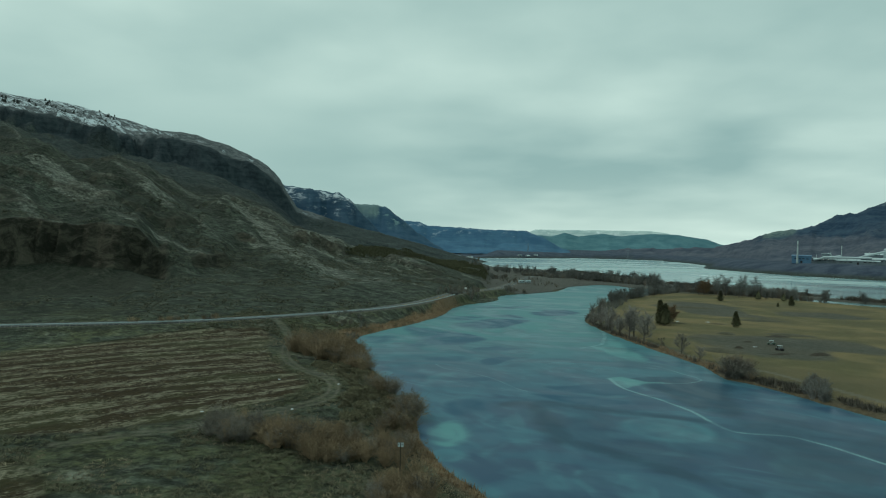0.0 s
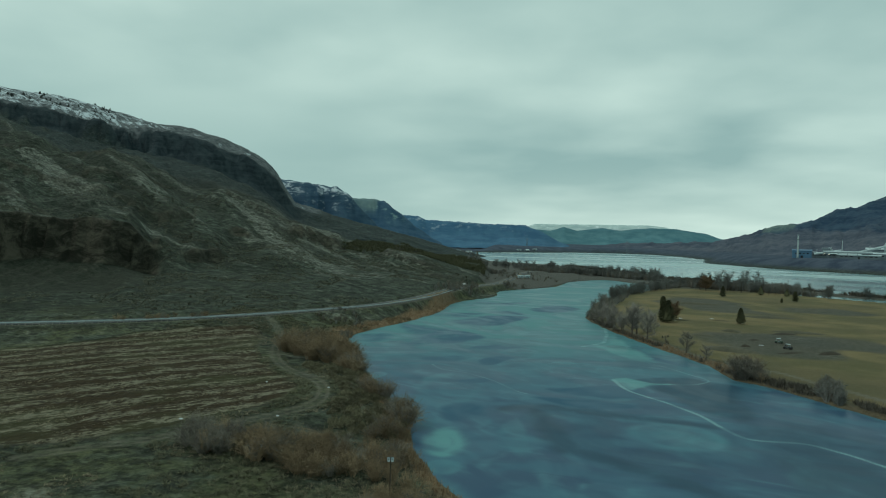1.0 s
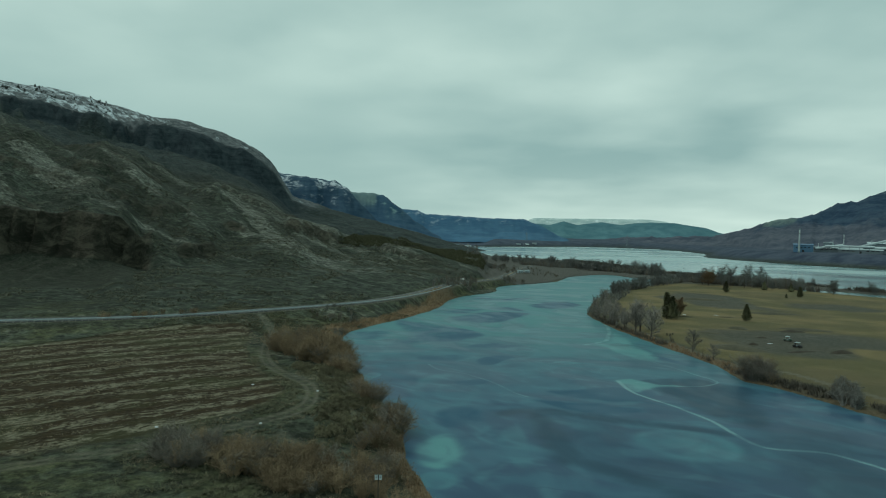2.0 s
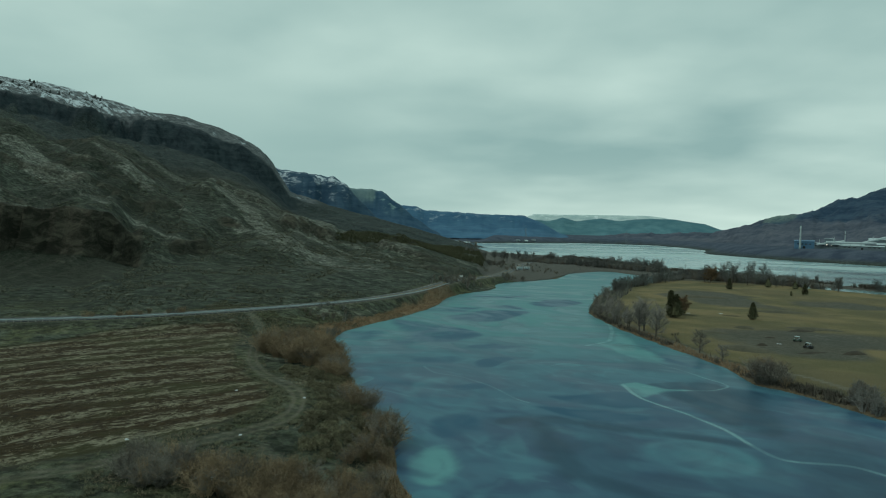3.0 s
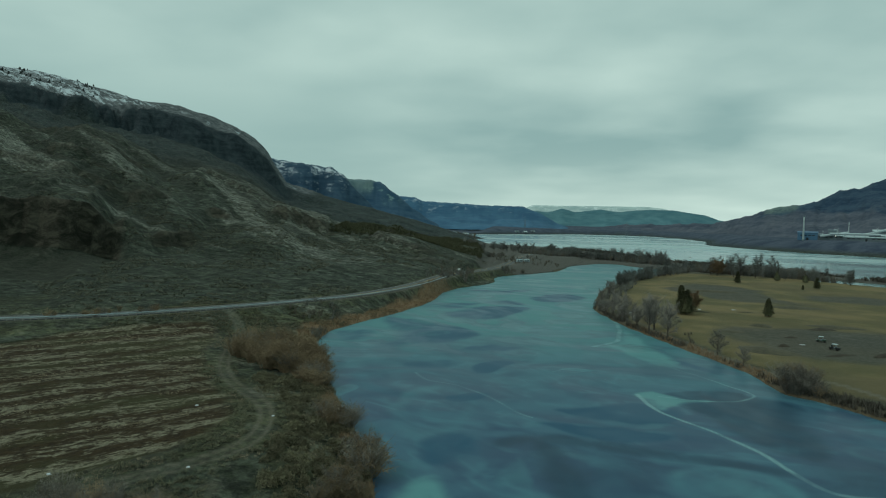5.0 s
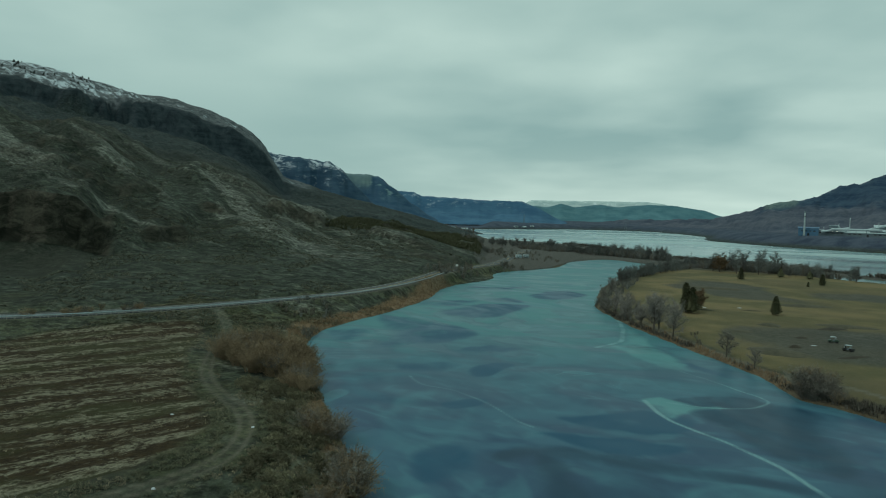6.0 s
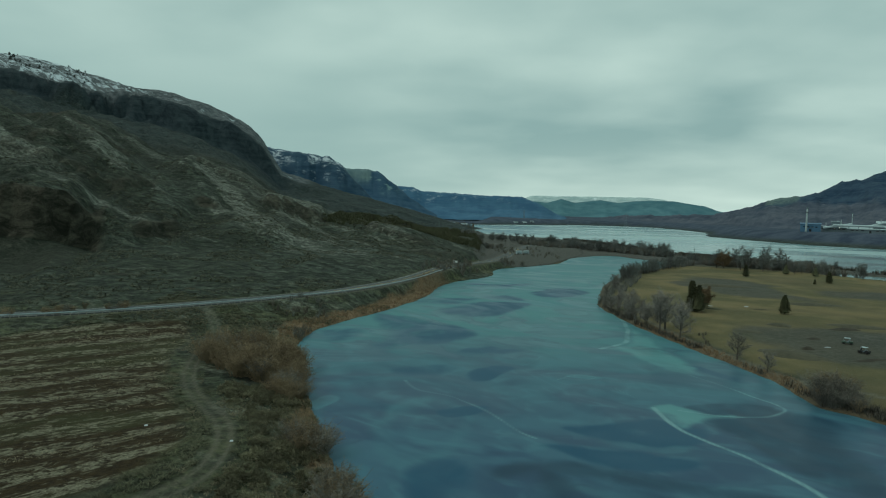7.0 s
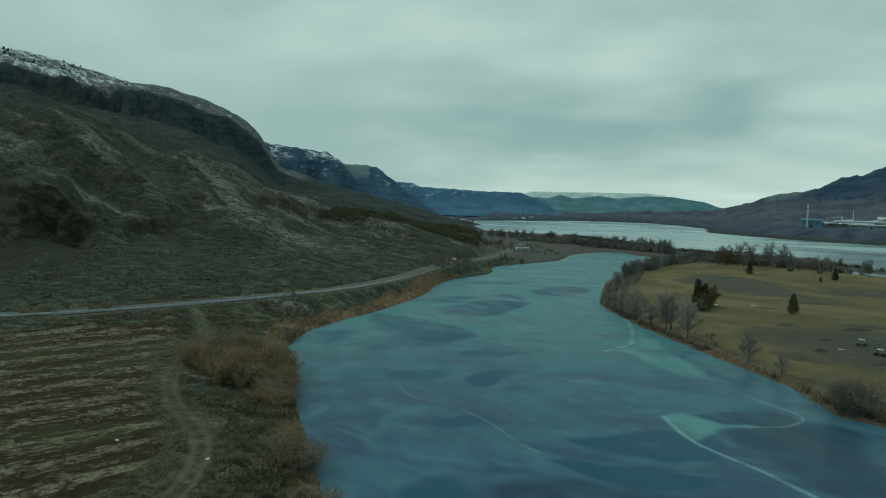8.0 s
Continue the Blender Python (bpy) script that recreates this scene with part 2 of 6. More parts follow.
    rv = k.math("ADD", furrow, k.math("ADD", k.math("MULTIPLY", rows, 0.38), k.math("MULTIPLY", rows2, 0.62)))
    soil = k.mix(k.span(fine, 0.3, 0.7), (0.016, 0.0105, 0.0045), (0.038, 0.0260, 0.0108))
    soil = k.mix(k.span(k.noise(0.05, 5, 0.6, (0.5, 1.2, 1), ROW_TURN), 0.46, 0.60, 0.0, 0.7), soil, (0.036, 0.039, 0.016))
    stub = k.mix(k.span(tiny, 0.3, 0.7), (0.076, 0.072, 0.048), (0.225, 0.212, 0.152))
    col = k.mix(field, col, k.mix(k.math("MULTIPLY", k.span(rv, 0.475, 0.58), k.span(fine, 0.36, 0.54, 0.0, 1)), soil, stub))
    # mown fairway with bare winter patches
    turf = k.mix(k.span(k.noise(0.035, 4), 0.38, 0.62), (0.156, 0.124, 0.062), (0.084, 0.080, 0.039))
    turf = k.mix(k.span(k.noise(0.017, 4, 0.5, (1, 1, 1), 0.0, 0.8), 0.48, 0.64, 0, 0.6), turf, (0.078, 0.070, 0.040))
    turf = k.mix(k.span(fine, 0.35, 0.8, 0, 0.4), turf, (0.130, 0.106, 0.052))
    col = k.mix(golf, col, turf)
    col = k.mix(reed, col, k.mix(k.span(fine, 0.3, 0.7), (0.105, 0.072, 0.042), (0.215, 0.152, 0.094)))
    col = k.mix(scrub, col, k.mix(k.span(fine, 0.3, 0.7), (0.044, 0.046, 0.041), (0.098, 0.097, 0.086)))
    # far bank, its bluish tint standing in for distance haze
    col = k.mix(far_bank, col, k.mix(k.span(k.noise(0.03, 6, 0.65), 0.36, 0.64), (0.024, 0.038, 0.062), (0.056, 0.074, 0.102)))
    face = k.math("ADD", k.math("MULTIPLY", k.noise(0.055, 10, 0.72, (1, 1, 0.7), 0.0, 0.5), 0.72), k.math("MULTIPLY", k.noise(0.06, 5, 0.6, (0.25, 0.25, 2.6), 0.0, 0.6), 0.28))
    # rim rock, with some haze blue painted into its tint
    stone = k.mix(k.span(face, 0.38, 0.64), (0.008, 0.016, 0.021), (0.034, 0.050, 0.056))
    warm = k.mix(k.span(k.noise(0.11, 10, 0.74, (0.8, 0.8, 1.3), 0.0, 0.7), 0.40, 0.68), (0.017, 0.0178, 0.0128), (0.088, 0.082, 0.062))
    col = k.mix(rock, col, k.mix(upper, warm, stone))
    gravel = k.mix(k.span(tiny, 0.3, 0.7), (0.085, 0.080, 0.060), (0.16, 0.15, 0.115))
    col = k.mix(dirt, col, gravel)
    bare = k.mix(k.span(k.noise(0.09, 7, 0.7), 0.38, 0.62), (0.042, 0.053, 0.058), (0.118, 0.134, 0.140))
    col = k.mix(k.span(snow, 0.02, 0.3, 0.0, 0.95), col, bare)
    streak = k.math("ADD", k.noise(0.07, 10, 0.78, (0.22, 1, 1), radians(-20), 0.4), k.math("MULTIPLY", k.math("SUBTRACT", snow, 0.8), 0.16))
    col = k.mix(k.math("MULTIPLY", k.span(streak, 0.50, 0.62, 0.0, 0.85), k.span(snow, 0.05, 0.4)), col, (0.50, 0.59, 0.63))
    h = k.math("ADD", k.math("MULTIPLY", fine, 0.7), k.math("MULTIPLY", tiny, 0.3))
    lumps = k.math("MULTIPLY", k.math("MULTIPLY", mid, 5.0), k.span(k.math("SUBTRACT", shrubby, field), 0.3, 0.9))
    crags = k.math("MULTIPLY", k.math("MULTIPLY", k.noise(0.09, 8, 0.7, (1, 1, 0.6)), 6.0), rock)
    return k.done(col, k.math("ADD", k.math("ADD", h, lumps), crags), 0.9, 0.6)



def ice_material():
    k = Nodes("lake_ice", 0.3, spec=0.045)
    frost, crack, wet = k.attr("frost")
    lobe, pool, far = k.attr("shape")
    swirl = k.noise(0.021, 2, 0.5, (0.75, 1.1, 1), radians(-20), 3.0)
    swirl2 = k.noise(0.058, 2, 0.45, (0.75, 1.1, 1), radians(-25), 2.0)
    brush = k.noise(0.11, 2, 0.45, (0.8, 0.7, 1), radians(12), 1.4)
    ragged = k.noise(0.085, 3, 0.5, (0.9, 0.6, 1), radians(-20), 1.5)
    v = k.math("ADD", k.math("ADD", k.math("MULTIPLY", swirl, 0.52), k.math("MULTIPLY", swirl2, 0.36)), k.math("MULTIPLY", brush, 0.12))
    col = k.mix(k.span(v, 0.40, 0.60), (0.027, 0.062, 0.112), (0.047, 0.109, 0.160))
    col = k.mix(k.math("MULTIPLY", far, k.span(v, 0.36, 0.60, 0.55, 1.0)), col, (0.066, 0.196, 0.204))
    rim = k.math("SUBTRACT", ragged, 0.5)
    # thin frosty curls along the drift lines of the ice
    curl = k.noise(0.030, 2, 0.45, (0.7, 1.1, 1), radians(-30), 2.8)
    veil = k.math("MULTIPLY", k.span(k.math("ABSOLUTE", k.math("SUBTRACT", curl, 0.5)), 0.075, 0.0), k.span(swirl2, 0.42, 0.62, 0.0, 0.5))
    col = k.mix(veil, col, (0.060, 0.160, 0.200))
    band = k.math("MULTIPLY", k.span(k.math("ABSOLUTE", k.math("SUBTRACT", swirl, 0.46)), 0.05, 0.0), k.span(brush, 0.40, 0.62, 0.1, 0.5))
    col = k.mix(band, col, (0.026, 0.064, 0.108))
    film = k.span(k.math("MULTIPLY", frost, k.math("ADD", k.math("MULTIPLY", rim, 2.0), 1.0)), 0.06, 0.75, 0.0, 0.95)
    col = k.mix(k.math("MULTIPLY", film, k.span(brush, 0.3, 0.6, 0.65, 1.0)), col, (0.060, 0.172, 0.206))
    col = k.mix(k.span(k.math("MULTIPLY", wet, k.math("ADD", k.math("MULTIPLY", rim, 2.0), 1.0)), 0.1, 0.85, 0.0, 0.95), col, (0.016, 0.068, 0.118))
    dull = k.span(k.math("MULTIPLY", pool, k.math("ADD", k.math("MULTIPLY", rim, 1.8), 1.0)), 0.08, 1.0, 0.0, 0.85)
    col = k.mix(dull, col, k.mix(k.span(v, 0.4, 0.6), (0.016, 0.043, 0.072), (0.024, 0.061, 0.095)))
    sheet = k.span(k.math("ADD", lobe, k.math("MULTIPLY", rim, 0.45)), 0.40, 0.62)
    col = k.mix(k.math("MULTIPLY", sheet, k.span(k.math("ADD", k.math("MULTIPLY", v, 0.6), k.math("MULTIPLY", brush, 0.4)), 0.38, 0.58, 0.2, 0.9)), col, (0.088, 0.236, 0.246))
    seam = k.math("MULTIPLY", k.span(k.math("ADD", crack, k.math("MULTIPLY", rim, 0.05)), 0.86, 0.98), k.span(swirl2, 0.38, 0.56, 0.3, 0.8))
    col = k.mix(seam, col, (0.155, 0.300, 0.315))
    rough = k.span(swirl, 0.35, 0.65, 0.3, 0.45)
    return k.done(col, rough=rough)


def river_material():
    k = Nodes("river_water", 0.12, spec=0.5)
    frost = k.noise(0.004, 2, 0.5, (0.5, 1.4, 1), radians(-10), 0.5)
    col = k.mix(k.span(frost, 0.5, 0.62), (0.140, 0.256, 0.270), (0.20, 0.33, 0.34))
    col = k.mix(k.attr("open")[0], col, (0.05, 0.08, 0.10))
    return k.done(col, None, rough=k.span(frost, 0.48, 0.6, 0.16, 0.3))


def hazed_basalt_material(name, low, high, snow=(0.55, 0.62, 0.66), top=1.0):
    """Distant basalt bluffs, haze painted in as blue: dark ledges, paler talus, thin snow on top."""
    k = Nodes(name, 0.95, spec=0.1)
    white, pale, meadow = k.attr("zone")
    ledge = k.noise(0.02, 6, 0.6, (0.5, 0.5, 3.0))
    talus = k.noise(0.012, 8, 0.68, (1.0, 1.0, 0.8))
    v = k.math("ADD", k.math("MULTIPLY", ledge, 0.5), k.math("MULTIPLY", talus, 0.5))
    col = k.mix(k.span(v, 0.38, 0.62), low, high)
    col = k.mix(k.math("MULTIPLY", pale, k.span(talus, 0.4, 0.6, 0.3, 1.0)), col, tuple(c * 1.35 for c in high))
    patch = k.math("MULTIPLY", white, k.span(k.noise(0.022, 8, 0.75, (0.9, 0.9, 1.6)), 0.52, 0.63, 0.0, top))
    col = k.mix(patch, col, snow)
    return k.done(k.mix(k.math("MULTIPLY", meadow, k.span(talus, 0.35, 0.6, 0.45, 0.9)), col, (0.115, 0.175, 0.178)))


def bare_hill_material():
    """A bare hillside, haze blue painted in: mauve-brown grass below, rock and scrub above, a paler crest."""
    k = Nodes("bare_hill", 0.95, spec=0.1)
    white, pale, meadow = k.attr("zone")
    place = k.n.new("ShaderNodeSeparateXYZ")
    k.l.new(k.co.outputs["Object"], place.inputs[0])
    big = k.noise(0.006, 5, 0.6, (0.7, 0.7, 1.6), 0.0, 0.5)
    band = k.noise(0.02, 7, 0.68, (0.35, 0.35, 3.2), 0.0, 0.5)
    grain = k.noise(0.05, 6, 0.7)
    v = k.math("ADD", k.math("MULTIPLY", band, 0.6), k.math("MULTIPLY", grain, 0.4))
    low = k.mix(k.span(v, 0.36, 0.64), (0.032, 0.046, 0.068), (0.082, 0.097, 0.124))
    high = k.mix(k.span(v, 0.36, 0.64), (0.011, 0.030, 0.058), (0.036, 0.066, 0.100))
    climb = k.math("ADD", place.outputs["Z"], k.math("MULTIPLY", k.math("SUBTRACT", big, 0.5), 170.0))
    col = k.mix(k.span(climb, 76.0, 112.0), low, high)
    col = k.mix(k.math("MULTIPLY", pale, k.span(grain, 0.4, 0.6, 0.2, 0.8)), col, (0.110, 0.118, 0.130))
    col = k.mix(k.math("MULTIPLY", white, k.span(band, 0.50, 0.62, 0.0, 0.75)), col, (0.140, 0.185, 0.175))
    return k.done(k.mix(k.math("MULTIPLY", meadow, k.span(grain, 0.35, 0.6, 0.4, 0.9)), col, (0.115, 0.165, 0.150)))


MAT_GROUND = ground_material()
MAT_ICE = ice_material()
MAT_RIVER = river_material()

# ---- the land ----
CX, CY = 1.0, -10.0
LAKE = spline([(25, 55), (9, 76), (-5, 92), (-13, 108), (-19, 128), (-27, 147), (-38, 174), (-45, 190), (-50, 208), (-59, 228), (-60, 246), (-55, 268),
               (-46, 292), (-37, 332), (-33, 376), (-28, 403), (-8, 449), (-3, 498), (43, 570), (62, 642), (92, 690), (112, 695), (124, 664), (140, 636),
               (151, 614), (141, 592), (116, 548), (94, 505), (73, 466), (52, 395), (42, 331), (45.5, 296), (50.5, 271), (55.5, 248), (61.5, 229), (65.8, 208), (67.2, 197), (67, 190), (72.5, 184.5), (78, 173),
               (86, 155), (100, 118), (125, 70), (150, -20), (120, -200), (60, -120)], True)
RIVER = spline([(430, 400), (330, 520), (285, 585), (250, 648), (218, 700), (172, 800), (136, 980), (64, 1140), (-45, 1240), (-78, 1400), (-66, 1600), (-62, 1690),
                (-180, 1850), (-340, 1960), (-300, 2070), (-90, 2280), (154, 2680), (431, 3000), (620, 2780), (600, 2050), (480, 1600), (520, 1260), (600, 1100),
                (800, 900), (1400, 500), (2200, -200), (1500, -500), (700, 150)], True)
POND = spline([(236, 546), (252, 520), (275, 492), (330, 440), (352, 452), (310, 505), (280, 545), (258, 566)], True)
ROAD = spline([(-420, 30), (-300, 115), (-225, 168), (-180, 197), (-156, 210), (-131, 225), (-106, 248), (-80, 280), (-65, 303), (-53, 334), (-45, 367), (-36.5, 422),
               (-25, 466), (-10, 520), (0, 570), (5, 620), (14, 700), (30, 800)])
TRACK = spline([(-73, 88), (-64.5, 95.5), (-57.5, 102.5), (-50, 111.5), (-43, 118.5), (-39, 126), (-39, 133.5), (-41.5, 142), (-47, 152), (-54, 161), (-61, 170), (-67, 180), (-74, 198),
                (-80, 221), (-94, 245), (-105, 252)])
CART_PATH = spline([(52, 300), (54, 284), (57, 264), (60, 248), (63.5, 235), (66.5, 222), (69.5, 211), (74, 203), (82, 194), (91, 172), (100, 150), (118, 122)])
SPUR = spline([(-252, 586), (-234, 576), (-208, 544), (-187, 518), (-160, 470), (-143, 448), (-128, 440), (-95, 418)])
RIB = spline([(-383, 575), (-342, 537), (-313, 518), (-280, 492)])
RIDGE = spline([(-392, 494), (-368, 475), (-333, 447), (-300, 418)])
BROW = spline([(-400, 492), (-350, 462), (-300, 436), (-258, 416), (-222, 404), (-200, 396)])
FIELD = [(-152, 160), (-141, 176), (-129, 203), (-113, 221), (-96, 237), (-85, 222), (-77, 190), (-65, 171), (-52, 154), (-46, 142), (-43, 130), (-47, 119), (-57, 107), (-67, 97), (-82, 88), (-130, 80), (-165, 130)]
FIELD_LOW = [(-100, 83), (-72, 81.5), (-66, 77), (-58, 66), (-60, 56), (-110, 50)]

# landform of the hillside: each step's bearings from the valley's lower end, its radii and its heights
STEPS = (
    ([-75, -41, -33.6, -29.7, -22.7, -19.1, -13.4, -10.4, -6.8, -2.6, -1.4], [300, 290, 286, 285, 294, 305, 327, 348, 398, 488, 520], [6] * 11),
    ([-75, -41, -37.5, -33.6, -30.4, -29.1, -25, -22.7, -19.1, -13.4, -6.8, -2.6, -1.4],
     [430, 428, 434, 430, 438, 402, 400, 395, 400, 420, 470, 540, 560], [20, 20.5, 21.5, 21, 15, 15, 15, 14.5, 13.5, 12, 11, 10, 5]),
    ([-75, -41, -37.5, -33.6, -31.7, -30.3, -29.1, -27.5, -25, -22.7, -20.8, -18.5, -16.9, -13.4, -10.4, -6.8, -2.6, -1.4],
     [439, 437, 443, 440, 442, 450, 480, 480, 488, 500, 507, 525, 500, 560, 575, 592, 640, 660],
     [48, 47, 46, 45, 43.5, 33, 38, 33, 28, 28, 31, 32, 21, 19, 21, 18.5, 15, 4]),
    ([-75, -41, -39, -37.5, -35, -33.9, -32.5, -31.1, -30.3, -28, -26.3, -25, -22.7, -21.3, -19.5, -18.3, -16.3, -14.5, -11.6, -6.8, -2.6, -1.4],
     [770, 760, 750, 745, 725, 715, 690, 655, 635, 625, 640, 665, 630, 592, 570, 590, 630, 645, 650, 700, 790, 800],
     [140, 136, 129, 122, 117, 115, 100, 85, 74, 65, 70, 80, 63, 53, 41, 39, 37, 34, 33, 22, 15, 4]),
    ([-75, -41, -36.3, -33.9, -31.1, -28.4, -25, -22.7, -20.8, -19.1, -16.9, -13.4, -10.4, -2.6, -1.4],
     [1000] * 9 + [980, 960, 940, 900, 850, 850], [162, 160, 150, 144, 136, 122, 106, 96, 76, 56, 44, 30, 18, 6, 4]),
    ([-75, -41, -38.9, -36.5, -34.2, -31.9, -29.3, -26.4, -23.4, -21.3, -20.3, -19.1, -16.9, -13.4, -10.4, -6.8, -1.4],
     [1285] * 11 + [1270, 1240, 1150, 1100, 1050, 900], [220, 218, 216, 212, 197, 184, 176, 158, 143, 121, 102, 76, 62, 45, 33, 20, 4]),
    ([-75, -41, -36.5, -34.3, -32, -29.4, -26.5, -23.5, -21.4, -20.3, -19.1, -16.9, -13.4, -10.4, -6.8, -1.4],
     [1330] * 10 + [1310, 1290, 1250, 1200, 1150, 1000], [254, 252, 252, 239, 231, 223, 214, 202, 170, 136, 95, 80, 59, 44, 27, 4]),
    ([-75, -41, -37.5, -33.6, -30.3, -28.6, -25, -23.1, -21.6, -20.7, -19.1, -16.9, -13.4, -10.4, -6.8, -1.4],
     [1540, 1520, 1480, 1450, 1430, 1430, 1420, 1415, 1405, 1395, 1390, 1370, 1340, 1330, 1300, 1100],
     [325, 319, 310, 285, 262, 264, 243, 221, 201, 176, 113, 97, 75, 58, 36, 4]),
    ([-75, -41, -37.5, -33.6, -30.3, -29.7, -25, -22.7, -20.8, -19.1, -13.4, -1.4],
     [2300] * 7 + [1800] * 5, [330, 325, 318, 292, 266, 264, 244, 120, 40, 14, 6, 4]),
)

LEDGES = ((-27.6, -24.7, 438, 460, 7.0), (-19.4, -14.6, 576, 590, 10.0), (-24.2, -22.2, 545, 540, 6.0))


def land(x, y):
    """Height of the ground, and what grows on it."""
    r = np.hypot(x - CX, y - CY)
    az = np.degrees(np.arctan2(x - CX, y - CY))
    wob = fbm(x, y, 14, 3, 5) * 1.6 + fbm(x, y, 4, 2, 9) * 0.5
    d_lake = outside_dist(x, y, LAKE) + wob * np.clip(r / 200, 0.4, 1)
    d_river = outside_dist(x, y, RIVER) + fbm(x, y, 60, 4, 3) * 9
    d_pond = outside_dist(x, y, POND) + wob
    d_road, _ = dist_line(x, y, ROAD)
    d_track, _ = dist_line(x, y, TRACK)
    d_water = np.minimum(np.minimum(d_lake, d_river), d_pond)
    left = (x < np.interp(y, [-200, 60, 150, 330, 500, 700], [-60, 60, 20, 0, 20, 80])) & (d_lake > 0) & (y < 760)
    far = (y > np.interp(x, [-500, 0, 300, 500, 900], [1650, 1600, 1250, 1050, 700])) & (d_river > 0)

    z = 0.9 * smooth(-0.5, 2.5, d_water) + 0.9 * smooth(2, 14, d_water) - 2.2 * smooth(0.5, -2.5, d_water)
    lawn = (~left) & (~far) & (x > 0)
    z = z + np.where(lawn, 0.7 * fbm(x, y, 60, 3, 21) * smooth(8, 30, d_water), 0)
    z = z + np.where(left, 1.9 * smooth(8, 55, d_lake) + 2.6 * smooth(30, 4, d_road) * smooth(4, 16, d_water), 0)
    z = z + np.where(left, 2.3 * np.exp(-((x + 40) / 15) ** 2 - ((y - 137) / 30) ** 2) * smooth(1, 13, d_lake), 0)
    z = z + np.where(far, 20 * smooth(4, 80, d_river) + 14 * smooth(150, 900, d_river) + fbm(x, y, 160, 4, 8) * 5 * smooth(20, 150, d_river), 0)

    # hillside
    kr = [np.interp(az, s[0], s[1]) for s in STEPS]
    kz = [np.interp(az, s[0], s[2]) for s in STEPS]
    warp = 1 + (0.02 * fbm(x, y, 190, 3, 31) + np.where(az < -29, 0.021, 0.020) * fbm(x, y, 46, 4, 33) + 0.013 * fbm(r * np.radians(az), r * 0.12, 9, 4, 35, True) * (az < -29)) * smooth(300, 400, r) * smooth(1500, 1350, r)
    rr = r * warp
    hill = np.full(x.shape, 0.0)
    kz[2] = kz[2] + (az < -29.5) * 5.0 * fbm(r * np.radians(az), r * 0.1, 26, 4, 39)
    for k in range(len(STEPS) - 1):
        t = np.clip((rr - kr[k]) / (kr[k + 1] - kr[k]), 0, 1)
        if k == 0:
            t = t ** (1 + 3 * smooth(-31.5, -34, az))
        if k in (1, 5):
            t = t * t * (3 - 2 * t)
        if k == 2:
            t = np.where(az < -27, t ** 1.35, t)
        if k == 1:
            t = np.where(az < -29.5, np.clip(t + 0.06 * fbm(r * np.radians(az), t * 9, 7, 3, 37), 0, 1), t)
        hill = np.where(rr >= kr[k], kz[k] + (kz[k + 1] - kz[k]) * t, hill)
    on_hill = np.where(r > 900, smooth(2, 40, d_river), 1.0) * smooth(-1.0, -2.6, az) * (az > -100) * (rr > kr[0]) * smooth(-100, -80, az)
    up = np.clip((rr - kr[0]) / 220, 0, 1)
    ux, uy = x * 0.75 - y * 0.66, y * 0.75 + x * 0.66
    bend = 18 * fbm(x, y, 90, 3, 43)
    def spur(o):
        a = fbm((ux + bend) * 0.22, uy + bend + o, 62, 3, 41) * 1.5 + 0.30 * (fbm((ux + bend) * 0.30, uy - bend + o, 24, 3, 47, True) - 0.35)
        return np.clip(a * 1.35, -1, 1)
    spurs = spur(0.0)
    # spur sides: grass differs by aspect, and slope shading is painted in with it
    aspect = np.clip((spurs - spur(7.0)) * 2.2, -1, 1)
    crag = fbm(x, y, 34, 4, 55)
    rim = smooth(1255, 1290, r + 40 * fbm(x, y, 90, 4, 63)) * smooth(1336, 1324, r + 14 * fbm(x, y, 60, 3, 67)) * smooth(-17, -20, az)
    amp = np.interp(r, [280, 450, 700, 850, 1000, 1150, 1280, 1400, 1800], [0.5, 5.0, 9, 12, 16, 16, 6, 2.5, 3]) * np.interp(az, [-41, -20, -10, -2], [1, 0.8, 0.5, 0.3])
    hill = hill + up * (amp * spurs + 0.30 * amp * crag + 0.12 * amp * fbm((ux + bend) * 0.5, uy, 17, 3, 49, True)) + rim * 1.8 * fbm(az * 24, r * 0.5, 17, 4, 61, True)
    # short basalt ledges across the slope
    faces = np.zeros(x.shape)
    for a0, a1, r0, r1, h in LEDGES:
        rl = r0 + (r1 - r0) * (az - a0) / (a1 - a0) + 7 * fbm(x, y, 26, 3, 73)
        span = smooth(a0 - 0.5, a0 + 0.6, az) * smooth(a1 + 0.5, a1 - 0.6, az)
        hill = hill + span * h * (smooth(rl - 2, rl + 5, r) * smooth(rl + 95, rl + 25, r) - 0.4 * smooth(rl - 40, rl - 10, r) * smooth(rl + 95, rl + 25, r))
        faces = np.maximum(faces, span * smooth(rl - 5, rl - 1, r) * smooth(rl + 9, rl + 5, r))
    # basalt outcrops standing out of the slope
    out = fbm(x * 0.8 + 40, y * 1.1, 75, 3, 71)
    ledge = smooth(0.14, 0.20, out) * smooth(340, 420, r) * smooth(1000, 750, r) * smooth(-4, -9, az) * np.where(az < -28.5, smooth(470, 520, r), 1)
    hill = hill + ledge * 4.5
    z = np.where(on_hill > 0, z * (1 - on_hill) + np.maximum(hill, 2.5) * on_hill, z)
    # road bed and a low fill along it
    bed = smooth(12, 5.5, d_road) * smooth(1.5, 5, d_water)
    z = z * (1 - bed) + np.interp(y, [100, 430, 520, 800], [6.0, 6.0, 4.0, 3.2]) * bed
    z = z - 0.12 * smooth(1.6, 0.6, np.abs(d_track - 0.0)) * (d_track < 2)
    z = z + 0.18 * fbm(x, y, 6, 3, 77) * smooth(1, 6, d_water) * (bed < 0.5)

